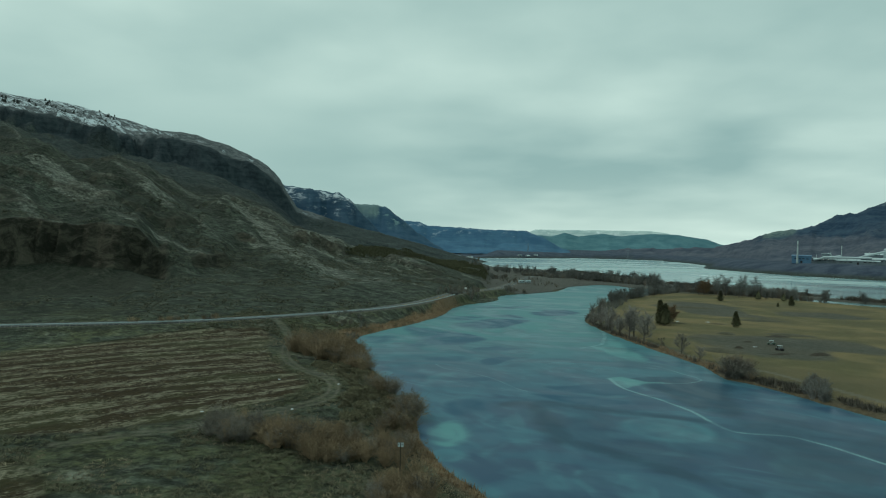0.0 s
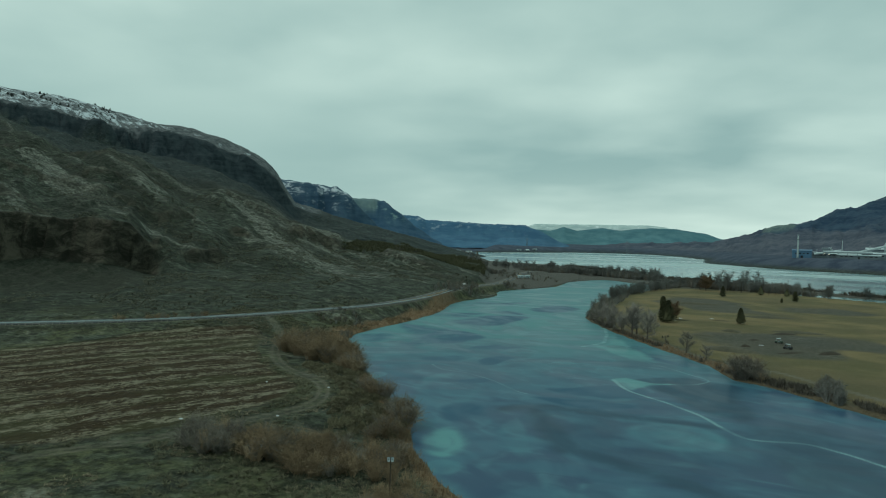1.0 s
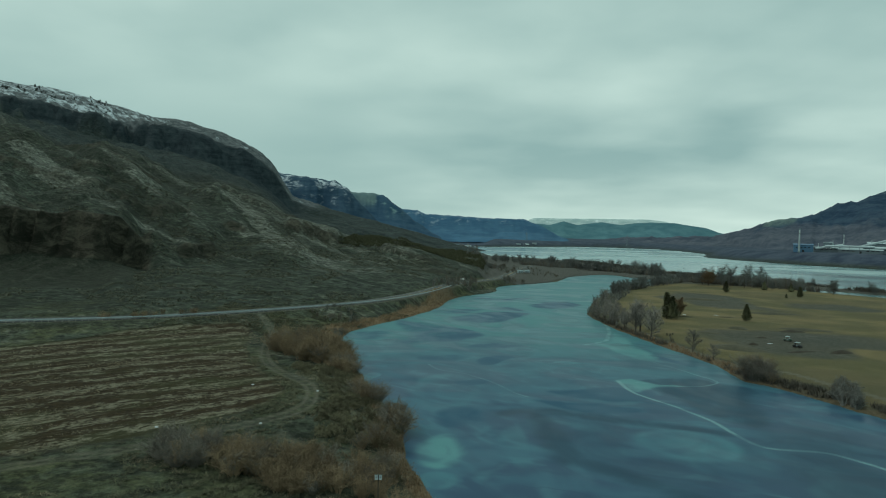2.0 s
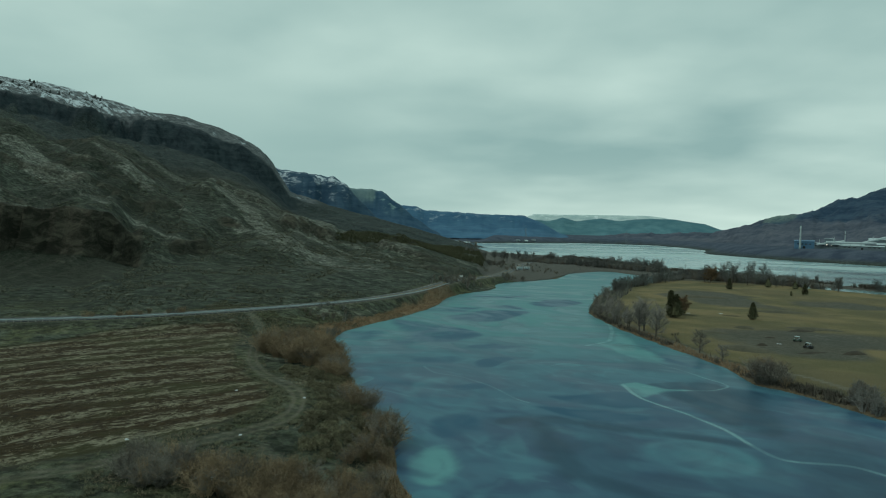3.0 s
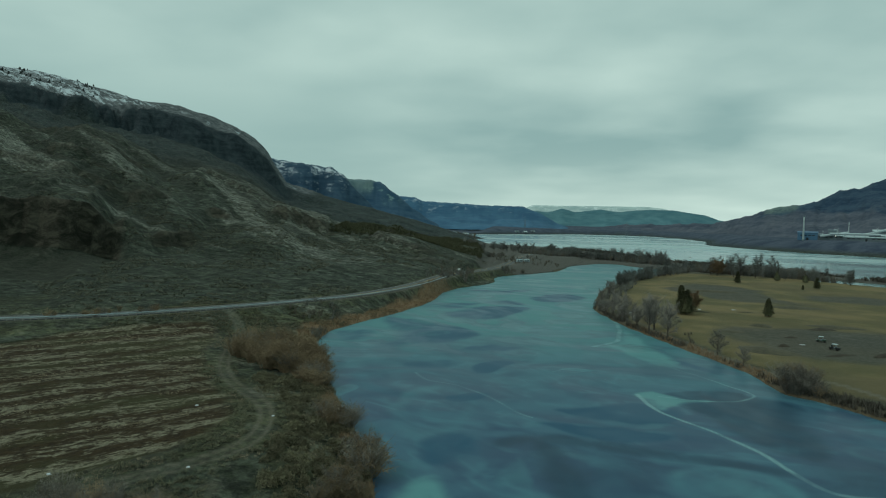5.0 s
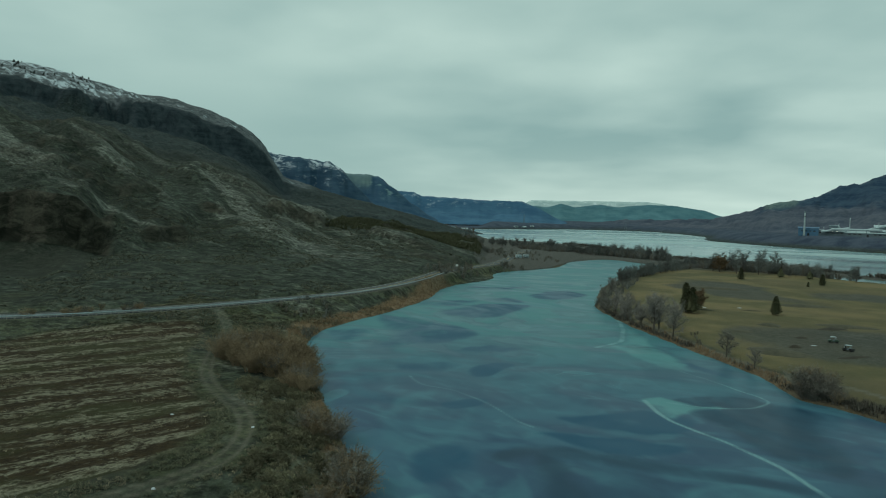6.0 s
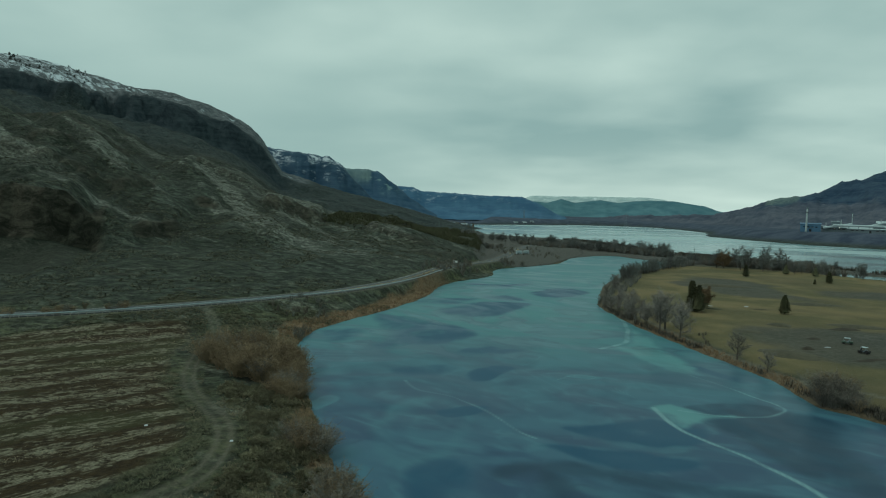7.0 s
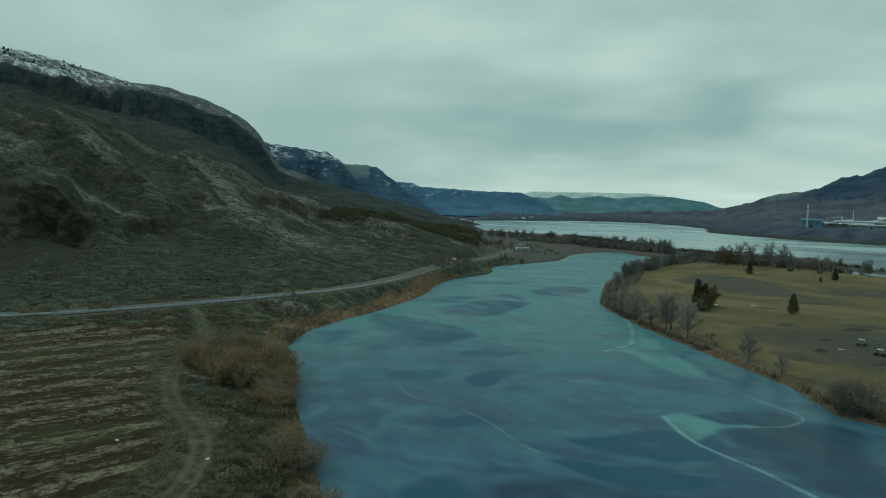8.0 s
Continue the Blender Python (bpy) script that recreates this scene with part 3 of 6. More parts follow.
    # cover
    zone = np.zeros((4,) + x.shape + (3,), np.float32)
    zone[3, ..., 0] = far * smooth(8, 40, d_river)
    zone[3, ..., 1] = (~left) * (~far) * (d_water > 0) * smooth(560, 610, y + 0.4 * x - 60) * (r < 1500) * smooth(-2.8, -1.8, az) + ((az > -2.5) & left & (y > 520))
    in_field = inside(x, y, FIELD) & (d_track > 2.2)
    d_f, _ = dist_line(x, y, FIELD, True)
    d_low, _ = dist_line(x, y, FIELD_LOW, True)
    zone[0, ..., 0] = np.where(in_field, smooth(0, 5, d_f + wob * 2), 0) + np.where(inside(x, y, FIELD_LOW) & ~in_field, smooth(0, 5, d_low + wob * 2), 0)
    zone[0, ..., 1] = np.where(lawn, smooth(4, 8, d_water + wob * 2) * smooth(620, 540, y) * smooth(300, 260, x + (y - 400) * 0.1), 0)
    for cx, cy, ax, ay in ((104, 258, 25, 34), (128, 262, 30, 24), (128, 420, 30, 52), (185, 400, 26, 24)):
        q = np.hypot((x - cx) / ax, (y - cy) / ay) + 0.6 * fbm(x, y, 26, 5, 121)
        zone[0, ..., 1] *= 1 - 0.75 * smooth(1.15, 0.75, q)
        zone[3, ..., 1] = np.maximum(zone[3, ..., 1], np.where(lawn, 0.5 * smooth(1.15, 0.75, q) * smooth(6, 12, d_water), 0))
    reed_l = np.where(left, smooth(11, 6.5, d_lake + wob * 2) * smooth(215, 245, y) * smooth(410, 380, y) + 0.8 * smooth(5, 2, d_lake) * (y < 215), 0)
    reed_r = np.where(lawn, smooth(4.6, 3.0, d_lake + wob) * np.where((y > 198) & (y < 285), 0.62, 0.35), 0)
    zone[0, ..., 2] = np.clip(np.maximum(reed_l, reed_r), 0, 1) * (d_water > -1)
    steep_l = smooth(0.10, 0.15, out) * (1 - smooth(0.22, 0.30, out)) * (ledge > 0) * on_hill
    cliff = smooth(-3, 1, rr - kr[1]) * smooth(5, 1, rr - kr[2]) * smooth(-29.2, -29.9, az)
    # upper slopes and valley skirt, where colours take the painted haze tint
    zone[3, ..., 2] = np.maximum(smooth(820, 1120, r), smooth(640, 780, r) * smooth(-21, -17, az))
    zone[1, ..., 0] = np.clip(rim * 0.95 + 0.55 * steep_l + cliff + 0.9 * faces, 0, 1) * on_hill
    zone[1, ..., 1] = smooth(1320, 1340, r + 14 * fbm(x, y, 60, 3, 67)) * (0.35 + 0.65 * smooth(-28, -33, az)) * smooth(-15.5, -18.5, az) * on_hill * (az > -100)
    rut = np.maximum(0.95 * smooth(0.75, 0.1, np.abs(d_track - 1.0)), 0.22 * smooth(2.2, 1.2, d_track))
    d_path, _ = dist_line(x, y, CART_PATH)
    rut = np.maximum(rut, 1.5 * smooth(1.3, 0.5, d_path))
    worn = left * smooth(3.4, 1.2, np.abs(d_track - 8.5 + 3 * wob)) * smooth(-52, -44, x) * smooth(165, 150, y) * smooth(96, 110, y) * (x > np.interp(y, [88, 118, 134, 170], [-62, -43, -39, -61]))
    rut = np.maximum(rut, 0.7 * worn * smooth(-0.3, 0.3, fbm(x, y, 5, 3, 131)))
    shoulder = 0.55 * smooth(7.0, 5.2, d_road) * smooth(1.5, 4, d_water)
    zone[1, ..., 2] = np.clip(np.maximum(rut * 0.65, shoulder), 0, 1)
    crest = np.maximum.reduce([0.85 * smooth(20, 3, dist_line(x, y, RIB)[0] + 10 * crag), 1.0 * smooth(32, 4, dist_line(x, y, SPUR)[0] + 14 * crag), 0.85 * smooth(16, 3, dist_line(x, y, BROW)[0] + 7 * crag), 0.8 * smooth(13, 3, dist_line(x, y, RIDGE)[0] + 7 * crag)])
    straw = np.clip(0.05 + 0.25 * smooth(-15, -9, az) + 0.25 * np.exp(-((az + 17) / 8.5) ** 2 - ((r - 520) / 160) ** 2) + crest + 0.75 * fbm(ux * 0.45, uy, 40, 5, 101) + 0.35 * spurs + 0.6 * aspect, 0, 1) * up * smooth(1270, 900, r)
    zone[2, ..., 0] = np.where(on_hill > 0, np.maximum(straw * 0.95, 0.08 * (1 - smooth(0, 0.6, up))), np.where(left, 0.30 - 0.08 * smooth(140, 105, y), 0.15))
    # hollows, turned-away spur sides and ground past the brow painted darker
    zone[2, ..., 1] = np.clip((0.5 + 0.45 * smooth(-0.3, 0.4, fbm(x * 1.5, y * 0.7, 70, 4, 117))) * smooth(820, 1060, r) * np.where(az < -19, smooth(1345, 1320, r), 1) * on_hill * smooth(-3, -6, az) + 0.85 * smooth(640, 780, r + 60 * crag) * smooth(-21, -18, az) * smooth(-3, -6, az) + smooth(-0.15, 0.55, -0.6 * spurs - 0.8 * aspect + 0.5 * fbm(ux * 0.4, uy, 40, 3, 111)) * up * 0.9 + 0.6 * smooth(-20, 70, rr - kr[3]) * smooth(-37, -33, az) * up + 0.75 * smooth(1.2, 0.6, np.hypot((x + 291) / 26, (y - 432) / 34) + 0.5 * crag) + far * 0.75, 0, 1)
    fan = smooth(-95, -50, rr - kr[1] + 22 * fbm(x, y, 40, 2, 113)) * smooth(4, -4, rr - kr[1]) * smooth(-29.5, -31.5, az) * on_hill
    foot = smooth(-26, -31, az) * smooth(285, 315, r) * smooth(435, 405, r) * left
    zone[2, ..., 0] *= (1 - fan) * (1 - 0.6 * foot)
    zone[2, ..., 1] = np.maximum(zone[2, ..., 1], 0.45 * foot)
    zone[2, ..., 1] = np.maximum(zone[2, ..., 1] * (1 - fan), 0.92 * fan)
    zone[2, ..., 2] = np.where(lawn, 0.2, 1.0) * np.where(az < -19, smooth(1345, 1325, r), smooth(1500, 1400, r)) * (1 - 0.5 * fan) * (1 - 0.6 * smooth(850, 1050, r))
    return z, zone, dict(lake=d_lake, river=d_river, road=d_road, track=d_track, water=d_water, left=left, lawn=lawn, far=far, field=zone[0, ..., 0])


SHEET = {}


def ground_z(x, y):
    """Height of the built ground sheet under a place."""
    r = math.hypot(x - CX, y - CY)
    a = math.degrees(math.atan2(x - CX, y - CY))
    rad, deg, z = SHEET["rad"], SHEET["deg"], SHEET["z"]
    a = a if a >= deg[0] else a + 360
    i = min(max(int(np.searchsorted(rad, r)) - 1, 0), len(rad) - 2)
    j = min(max(int(np.searchsorted(deg, a)) - 1, 0), len(deg) - 2)
    u, v = (r - rad[i]) / (rad[i + 1] - rad[i]), (a - deg[j]) / (deg[j + 1] - deg[j])
    return float((z[i, j] * (1 - v) + z[i, j + 1] * v) * (1 - u) + (z[i + 1, j] * (1 - v) + z[i + 1, j + 1] * v) * u)


def build_ground():
    fine = np.arange(-46, 38.01, 0.16)
    coarse = np.arange(42, 314 - 0.1, 4.0)
    ang = np.radians(np.concatenate([fine, coarse]))
    rad = [0.0, 20.0, 40.0, 55.0, 66.0]
    while rad[-1] < 4900:
        rad.append(rad[-1] * (1.0026 if 408 < rad[-1] < 472 else 1.0085 if rad[-1] < 1600 else 1.02))
    rad = np.array(rad)
    x = CX + rad[:, None] * np.sin(ang)[None, :]
    y = CY + rad[:, None] * np.cos(ang)[None, :]
    z, zone, _ = land(x, y)
    SHEET.update(rad=rad, deg=np.degrees(ang), z=z)
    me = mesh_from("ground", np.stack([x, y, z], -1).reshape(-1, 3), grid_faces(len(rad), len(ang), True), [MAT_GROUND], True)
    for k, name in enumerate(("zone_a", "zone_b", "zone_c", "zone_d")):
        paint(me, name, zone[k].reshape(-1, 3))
    return tagged(new("ground", me), "winter grassland, ploughed field and rocky sage hillside by the lake", "ground", kind="structure")


build_ground()


def build_ice():
    xs, ys = np.concatenate([np.arange(-75, 90, 0.55), np.arange(90, 100, 0.8), np.arange(100, 215, 3.0)]), np.concatenate([np.arange(-220, 60, 8.0), np.arange(60, 96, 0.8), np.arange(96, 250, 0.55), np.arange(250, 300, 0.8), np.arange(300, 730, 3.0)])
    x, y = np.meshgrid(xs, ys)
    wx, wy = x + 3.4 * fbm(x, y, 21, 4, 201), y + 4.6 * fbm(x, y, 21, 4, 207)
    crack = np.zeros(x.shape)
    for pts, w in (([(31.5, 183), (32.2, 175), (34, 169), (38, 162.5), (42, 155), (45, 147), (47, 138.5), (49, 132.5), (52, 131.2), (57, 131.3), (61, 130.5), (65, 126), (68, 121), (72, 114), (80, 104)], 0.0),
                   ([(36, 182.3), (41, 180.6), (47, 180), (53, 181.5), (58.3, 186), (58.3, 190), (55.5, 196), (52, 204), (47, 213)], -0.22),
                   ([(45.5, 304), (44, 278), (40, 257.5), (35.8, 247.8), (29.4, 240)], 0.28), ([(-22.2, 194.5), (-17.5, 187), (-10, 183.2), (-3, 175.5), (3.2, 164.2), (6, 161)], -0.2),
                   ([(14, 202), (18, 206), (23, 206), (20, 202.5), (15, 203)], -0.42), ([(6, 214), (9, 219), (11, 226)], -0.45), ([(26, 197), (29, 190)], -0.45)):
        d, _ = dist_line(wx * 0.35 + x * 0.65, wy * 0.35 + y * 0.65, spline(pts))
        crack = np.maximum(crack, np.clip(1 - (d - w) / 6.0, 0, 1))
    blob = lambda pts: np.clip(0.5 - outside_dist(wx * 0.5 + x * 0.5, wy * 0.5 + y * 0.5, spline(pts, True)) / 10.0, 0, 1)
    lobe = np.maximum.reduce([
        0.76 * blob([(46, 305), (44.2, 280), (40.6, 259), (35.8, 247.8), (29, 239), (35, 235), (37.5, 226), (42.5, 214.5), (48, 212), (51.5, 219), (52, 231), (49.5, 243), (48.6, 256), (47.5, 278)]),
        blob([(31, 182.5), (35, 187), (37, 185), (41, 181), (46, 180.4), (39.5, 176), (35.5, 170.5), (33, 173)]),
        blob([(-15, 117), (-14, 126), (-10.8, 129), (-7, 126), (-5.7, 119), (-9, 111), (-13, 111)])])
    ring = np.hypot((wx * 0.4 + x * 0.6 - 35.2) / 9.8, (wy * 0.4 + y * 0.6 - 130.3) / 9.2)
    lobe = lobe - 0.22 * smooth(2.9, 1.2, np.hypot(wx + 9.8, (wy - 119.8) * 0.5))
    soft = lambda pts, w: smooth(w, -w, outside_dist(wx * 0.7 + x * 0.3, wy * 0.7 + y * 0.3, spline(pts, True)))
    bx, by = x + 5 * fbm(x, y * 0.6, 34, 4, 211) + (y - 150) * 0.05, y + np.interp(y, [140, 240], [5, 20]) * fbm(x * 1.3, y * 0.5, 34, 4, 217)
    loose = lambda pts, w: smooth(w, -w, outside_dist(bx, by, spline(pts, True)))
    def feather(pts, x0, floor):
        # a wind-blown patch: crisp along its lee side, fading towards x0
        e = smooth(4.5, -3.0, outside_dist(wx * 0.6 + bx * 0.4, wy * 0.6 + by * 0.4, spline(pts, True)))
        return e * (floor + (1 - floor) * smooth(0, 22, np.abs(x - x0)))

    stroke = lambda pts, w: smooth(w * 1.5, -w * 0.2, dist_line(wx * 0.4 + x * 0.6, wy * 0.4 + y * 0.6, spline(pts))[0])
    # dull, dark sheets of clear ice
    pool = np.maximum.reduce([
        0.9 * soft([(37, 185), (47, 190.2), (56.5, 188), (52, 182.6), (43, 181)], 1.0),
        0.8 * soft([(39.3, 246.1), (44.8, 248.5), (45.3, 237.1), (41.1, 231.4), (38.9, 235.7)], 1.2),
        loose([(38.5, 174.5), (48, 180.5), (59, 179.5), (67, 176), (63, 166), (56, 146), (50, 142.5), (45, 151), (41, 162)], 3.2),
        1.0 * stroke([(1, 145), (11, 148), (20, 146.5), (29, 143.5), (44, 138.5)], 4.2),
        1.05 * stroke([(7.5, 146), (9.5, 137), (10.5, 128), (12.5, 118)], 4.4),
        0.95 * stroke([(12.5, 118), (22, 111.5), (30, 105), (40, 97)], 4.0),
        0.85 * loose([(52, 140), (75, 140), (110, 100), (90, 20), (38, 60), (44, 108)], 12.0),
        0.42 * soft([(11, 144), (30, 142), (46, 136), (50, 126), (44, 108), (30, 107), (14, 119)], 3.0)])
    pool = pool * smooth(0.75, 1.15, ring)
    # far ice paler teal: frost, plus low-angle sky sheen painted into the colour
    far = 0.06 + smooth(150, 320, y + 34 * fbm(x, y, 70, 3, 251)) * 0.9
    # frosted ground: pale discs, shore ice and broad swirls
    frost = np.zeros(x.shape)
    d_lake = -outside_dist(x, y, LAKE)
    for cx, cy, ax, ay, g, hole in ((56, 109, 8, 9, 0.42, 0.1), (20.5, 205, 4.2, 2.2, 0.7, 0.0), (-39, 206, 5, 12, 0.5, 0.0),
                                    (-35, 173.5, 2.4, 5.5, 0.75, 0.2), (-22, 141, 2.2, 6.5, 0.6, 0.0), (-10, 104.5, 3.4, 4.4, 0.75, 0.2), (4, 124, 2.6, 13, 0.50, 0.0), (4, 268, 30, 9, 0.35, 0.0),
                                    (20, 332, 22, 12, 0.4, 0.0), (-40, 262, 14, 18, 0.42, 0.5), (-14, 165, 9.5, 19, 0.5, 0.7), (-13, 163, 4.2, 7, 0.34, 0.3), (12, 192, 16, 5, 0.36, 0.3),
                                    (10, 222, 12, 8, 0.42, 0.6), (26, 160, 9, 2.2, 0.4, 0.0), (54, 163, 5, 9, 0.25, 0.0), (66, 150, 6, 5, 0.35, 0.5)):
        q = np.hypot((wx - cx) / ax, (wy - cy) / ay)
        frost = np.maximum(frost, g * smooth(1.2, 0.75, q) * (1 - hole * smooth(0.85, 0.45, q)))
    frost = frost * np.clip(0.72 + 0.6 * fbm(x * 0.7 + y * 0.3, y, 26, 3, 233), 0.25, 1)
    frost = np.maximum(frost, 0.54 * smooth(1.25, 0.8, ring) - 0.14 * smooth(0.3, 0.05, np.abs(ring - 0.62)))
    frost = np.maximum(frost, 0.5 * smooth(5, 0, d_lake) * np.clip(0.5 + fbm(x, y, 18, 3, 231), 0, 1))
    # darker patches blown clear of frost
    wet = np.maximum.reduce([
        feather([(-44, 286), (-23, 272), (-7, 256), (-15, 242), (-25, 234), (-37, 227), (-32.6, 243)], -38, 0.55), 0.55 * feather([(-56, 251), (-44, 257), (-42, 241), (-49, 236)], -60, 0.9),
        feather([(-22, 303), (-6, 329), (15, 331), (3.6, 304), (-11, 291)], -20, 0.7), 0.6 * feather([(-36, 322), (-23, 337), (-6, 341), (-21, 318)], -36, 0.8),
        feather([(19, 370), (38, 391), (46, 377), (30, 357)], 60, 0.9), loose([(-3.3, 204.6), (2.7, 212.4), (8.8, 212.6), (3.9, 201.9), (-1.2, 198.4)], 1.6), loose([(-9.8, 174.2), (-4.2, 179), (0.7, 179), (-1.9, 173), (-8, 171)], 1.6),
        loose([(12, 166), (28, 172), (37, 166), (31, 160.5), (22, 161)], 1.8), loose([(8, 155), (20, 157.5), (31, 153), (20, 149.5)], 1.8), 0.7 * loose([(-10, 232), (4, 240), (14, 238), (2, 228)], 3),
        0.7 * loose([(50, 216), (57, 213), (61, 203), (56, 205)], 1.6), 0.8 * loose([(-10, 404), (14, 412), (30, 402), (8, 394)], 4), 0.6 * loose([(-12, 143), (-4, 148), (-1, 138), (-10, 132)], 2.5),
        0.7 * loose([(0, 352), (14, 360), (20, 348), (6, 344)], 4), 0.6 * loose([(-25, 212), (-12, 218), (-6, 210), (-20, 203)], 3)])
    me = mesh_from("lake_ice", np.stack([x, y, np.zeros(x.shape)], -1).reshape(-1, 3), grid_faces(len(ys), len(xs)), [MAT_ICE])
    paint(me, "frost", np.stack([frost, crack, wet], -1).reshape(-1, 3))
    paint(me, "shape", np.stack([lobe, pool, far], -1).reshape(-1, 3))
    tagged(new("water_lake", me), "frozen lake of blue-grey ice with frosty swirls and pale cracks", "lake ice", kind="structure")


build_ice()


def build_river():
    line = np.array([(215, 500), (420, 300), (2400, -700), (2600, 3400), (-700, 3400), (-700, 1500), (-200, 1150), (20, 1000), (118, 770), (150, 722), (200, 640), (222, 580)])
    xs, ys = np.arange(-700, 1500, 11.0), np.arange(250, 3400, 11.0)
    x, y = np.meshgrid(xs, ys)
    hold = inside(x, y, line)
    f = grid_faces(len(ys), len(xs))
    f = f[hold.ravel()[f].all(1)]
    dark = np.zeros(x.shape)
    for cx, cy, ax, ay in ((345, 708, 60, 24), (400, 830, 70, 30), (300, 655, 60, 18), (470, 790, 110, 30), (420, 690, 90, 22)):
        q = np.hypot((x - cx) / ax, (y - cy + (x - cx) * 0.25) / ay) + 0.6 * fbm(x * 0.4, y, 30, 4, 261)
        dark = np.maximum(dark, smooth(1.1, 0.7, q))
    me = mesh_from("water_river", np.stack([x, y, np.full(x.shape, -0.06)], -1).reshape(-1, 3), f, [MAT_RIVER])
    paint(me, "open", np.stack([dark, dark, dark], -1).reshape(-1, 3))
    tagged(new("water_river", me), "wide pale grey river partly skinned with ice", "river", kind="structure")


build_river()


# ---- far bluffs and hills ----
def ridge(name, label, bear, crest, near, depth, foot, mat, seed, cliff=0.45, rough=8.0, snow=1.0, step=0.09, crown=None):
    """A long basalt ridge: talus below, cliff above, flat top; bear: bearings, crest: heights there."""
    az = np.arange(bear[0], bear[-1] + 1e-6, step)
    zc = np.interp(az, bear, crest)
    step_n = fbm(az * 40, az * 0, 26, 4, seed + 3)
    zc = zc + np.round(step_n * 3) / 3 * rough * 0.22 + step_n * rough * 0.12
    prof = np.concatenate([np.linspace(0, 0.62, 16), np.linspace(0.66, 0.8, 8), np.linspace(0.84, 1.0, 6), [1.5, 2.4]])
    rows = []
    front = np.interp(az, bear, near) if isinstance(near, list) else np.full(az.shape, float(near))
    near = float(front.mean())
    butt = fbm(az * near * 0.0175, np.zeros(az.shape), near * 0.045, 5, seed + 21, True)
    for p in prof:
        r = front + depth * p + butt * depth * 0.07 * math.sin(math.pi * min(p, 1.0))
        x, y = CX + r * np.sin(np.radians(az)), CY + r * np.cos(np.radians(az))
        h = np.interp(p, [0, 0.62, 0.8, 1.0, 1.5, 2.4], [0, 1 - cliff - 0.08, 0.93, 1.0, 0.99, 0.9])
        n = fbm(az * near * 0.0175, np.full(az.shape, p * depth * 0.6), near * 0.032, 6, seed, True)
        zz = foot + (zc - foot) * h + rough * n * (np.sin(np.pi * min(p, 1.0)) * 1.0 + 0.12) + 0.25 * rough * fbm(az * near * 0.0175, np.full(az.shape, p * 90.0), near * 0.012, 3, seed + 9)
        white = smooth(0.60, 0.84, np.full(az.shape, p) + 0.12 * step_n) * snow * smooth(0.55, 0.8, (zc - foot) / (max(crest) - foot))
        meadow = smooth(0.68, 0.78, np.full(az.shape, p) + 0.05 * n) * smooth(crown[0], crown[0] + 0.4, az) * smooth(crown[1], crown[1] - 0.3, az + 1.6 * (0.9 - p)) if crown else np.zeros(az.shape)
        pale = smooth(0.62, 0.4, np.full(az.shape, p)) * np.clip(0.1 + n, 0, 1) * 0.6
        rows.append(np.stack([x, y, zz, white, pale, meadow], -1))
    g = np.array(rows)
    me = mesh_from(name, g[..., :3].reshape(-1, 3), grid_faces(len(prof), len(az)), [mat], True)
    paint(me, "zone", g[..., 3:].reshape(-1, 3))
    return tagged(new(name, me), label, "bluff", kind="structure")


# distance haze is painted into these ridges, bluer and paler further off
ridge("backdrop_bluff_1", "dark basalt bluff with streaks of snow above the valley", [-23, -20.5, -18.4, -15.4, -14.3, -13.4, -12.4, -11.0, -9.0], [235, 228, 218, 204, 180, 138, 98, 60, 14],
      1700, 420, 6, hazed_basalt_material("hazed_bluff_basalt", (0.018, 0.044, 0.074), (0.044, 0.084, 0.122), top=0.85), 301, rough=15)
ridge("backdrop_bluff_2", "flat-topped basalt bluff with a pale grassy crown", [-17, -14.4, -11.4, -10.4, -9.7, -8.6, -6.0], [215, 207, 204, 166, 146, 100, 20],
      2250, 420, 6, hazed_basalt_material("hazed_mesa_basalt", (0.021, 0.056, 0.098), (0.044, 0.092, 0.138), (0.22, 0.34, 0.31)), 311, rough=15, crown=(-15.5, -11.6))
ridge("backdrop_bluff_3", "long basalt rim further up the valley, blue-grey with haze", [-14, -10.3, -8.3, -7.5, -6.2, -1.7, 1.4, 2.9, 4.6, 6.0], [185, 176, 172, 150, 150, 138, 134, 100, 45, 6],
      3000, 500, 8, hazed_basalt_material("hazed_rim_basalt", (0.032, 0.088, 0.152), (0.050, 0.122, 0.192), top=0.5), 321, rough=11, snow=0.7)
ridge("backdrop_hills", "rounded hills far up the valley, blue-green with haze", [-4, 0, 2.3, 3.6, 4.8, 6.0, 6.8, 8.1, 9.6, 12, 14, 16.5, 17.6, 20], [110, 120, 128, 122, 148, 126, 134, 146, 132, 150, 148, 122, 92, 60],
      3850, 380, 20, hazed_basalt_material("hazed_hill_grass", (0.044, 0.118, 0.146), (0.075, 0.165, 0.188)), 331, 0.2, 5, 0.0)
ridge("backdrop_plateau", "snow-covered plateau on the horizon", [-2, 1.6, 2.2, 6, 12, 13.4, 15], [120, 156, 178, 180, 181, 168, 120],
      4400, 260, 30, hazed_basalt_material("hazed_snow_plateau", (0.27, 0.38, 0.39), (0.42, 0.53, 0.52), (0.6, 0.7, 0.7)), 341, 0.3, 4)
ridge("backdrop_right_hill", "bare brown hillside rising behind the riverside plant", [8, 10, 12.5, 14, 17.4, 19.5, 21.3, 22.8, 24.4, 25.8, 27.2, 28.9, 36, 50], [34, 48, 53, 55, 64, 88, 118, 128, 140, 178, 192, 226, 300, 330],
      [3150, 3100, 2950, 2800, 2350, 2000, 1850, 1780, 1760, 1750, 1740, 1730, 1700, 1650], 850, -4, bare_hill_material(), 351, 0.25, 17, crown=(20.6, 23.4))

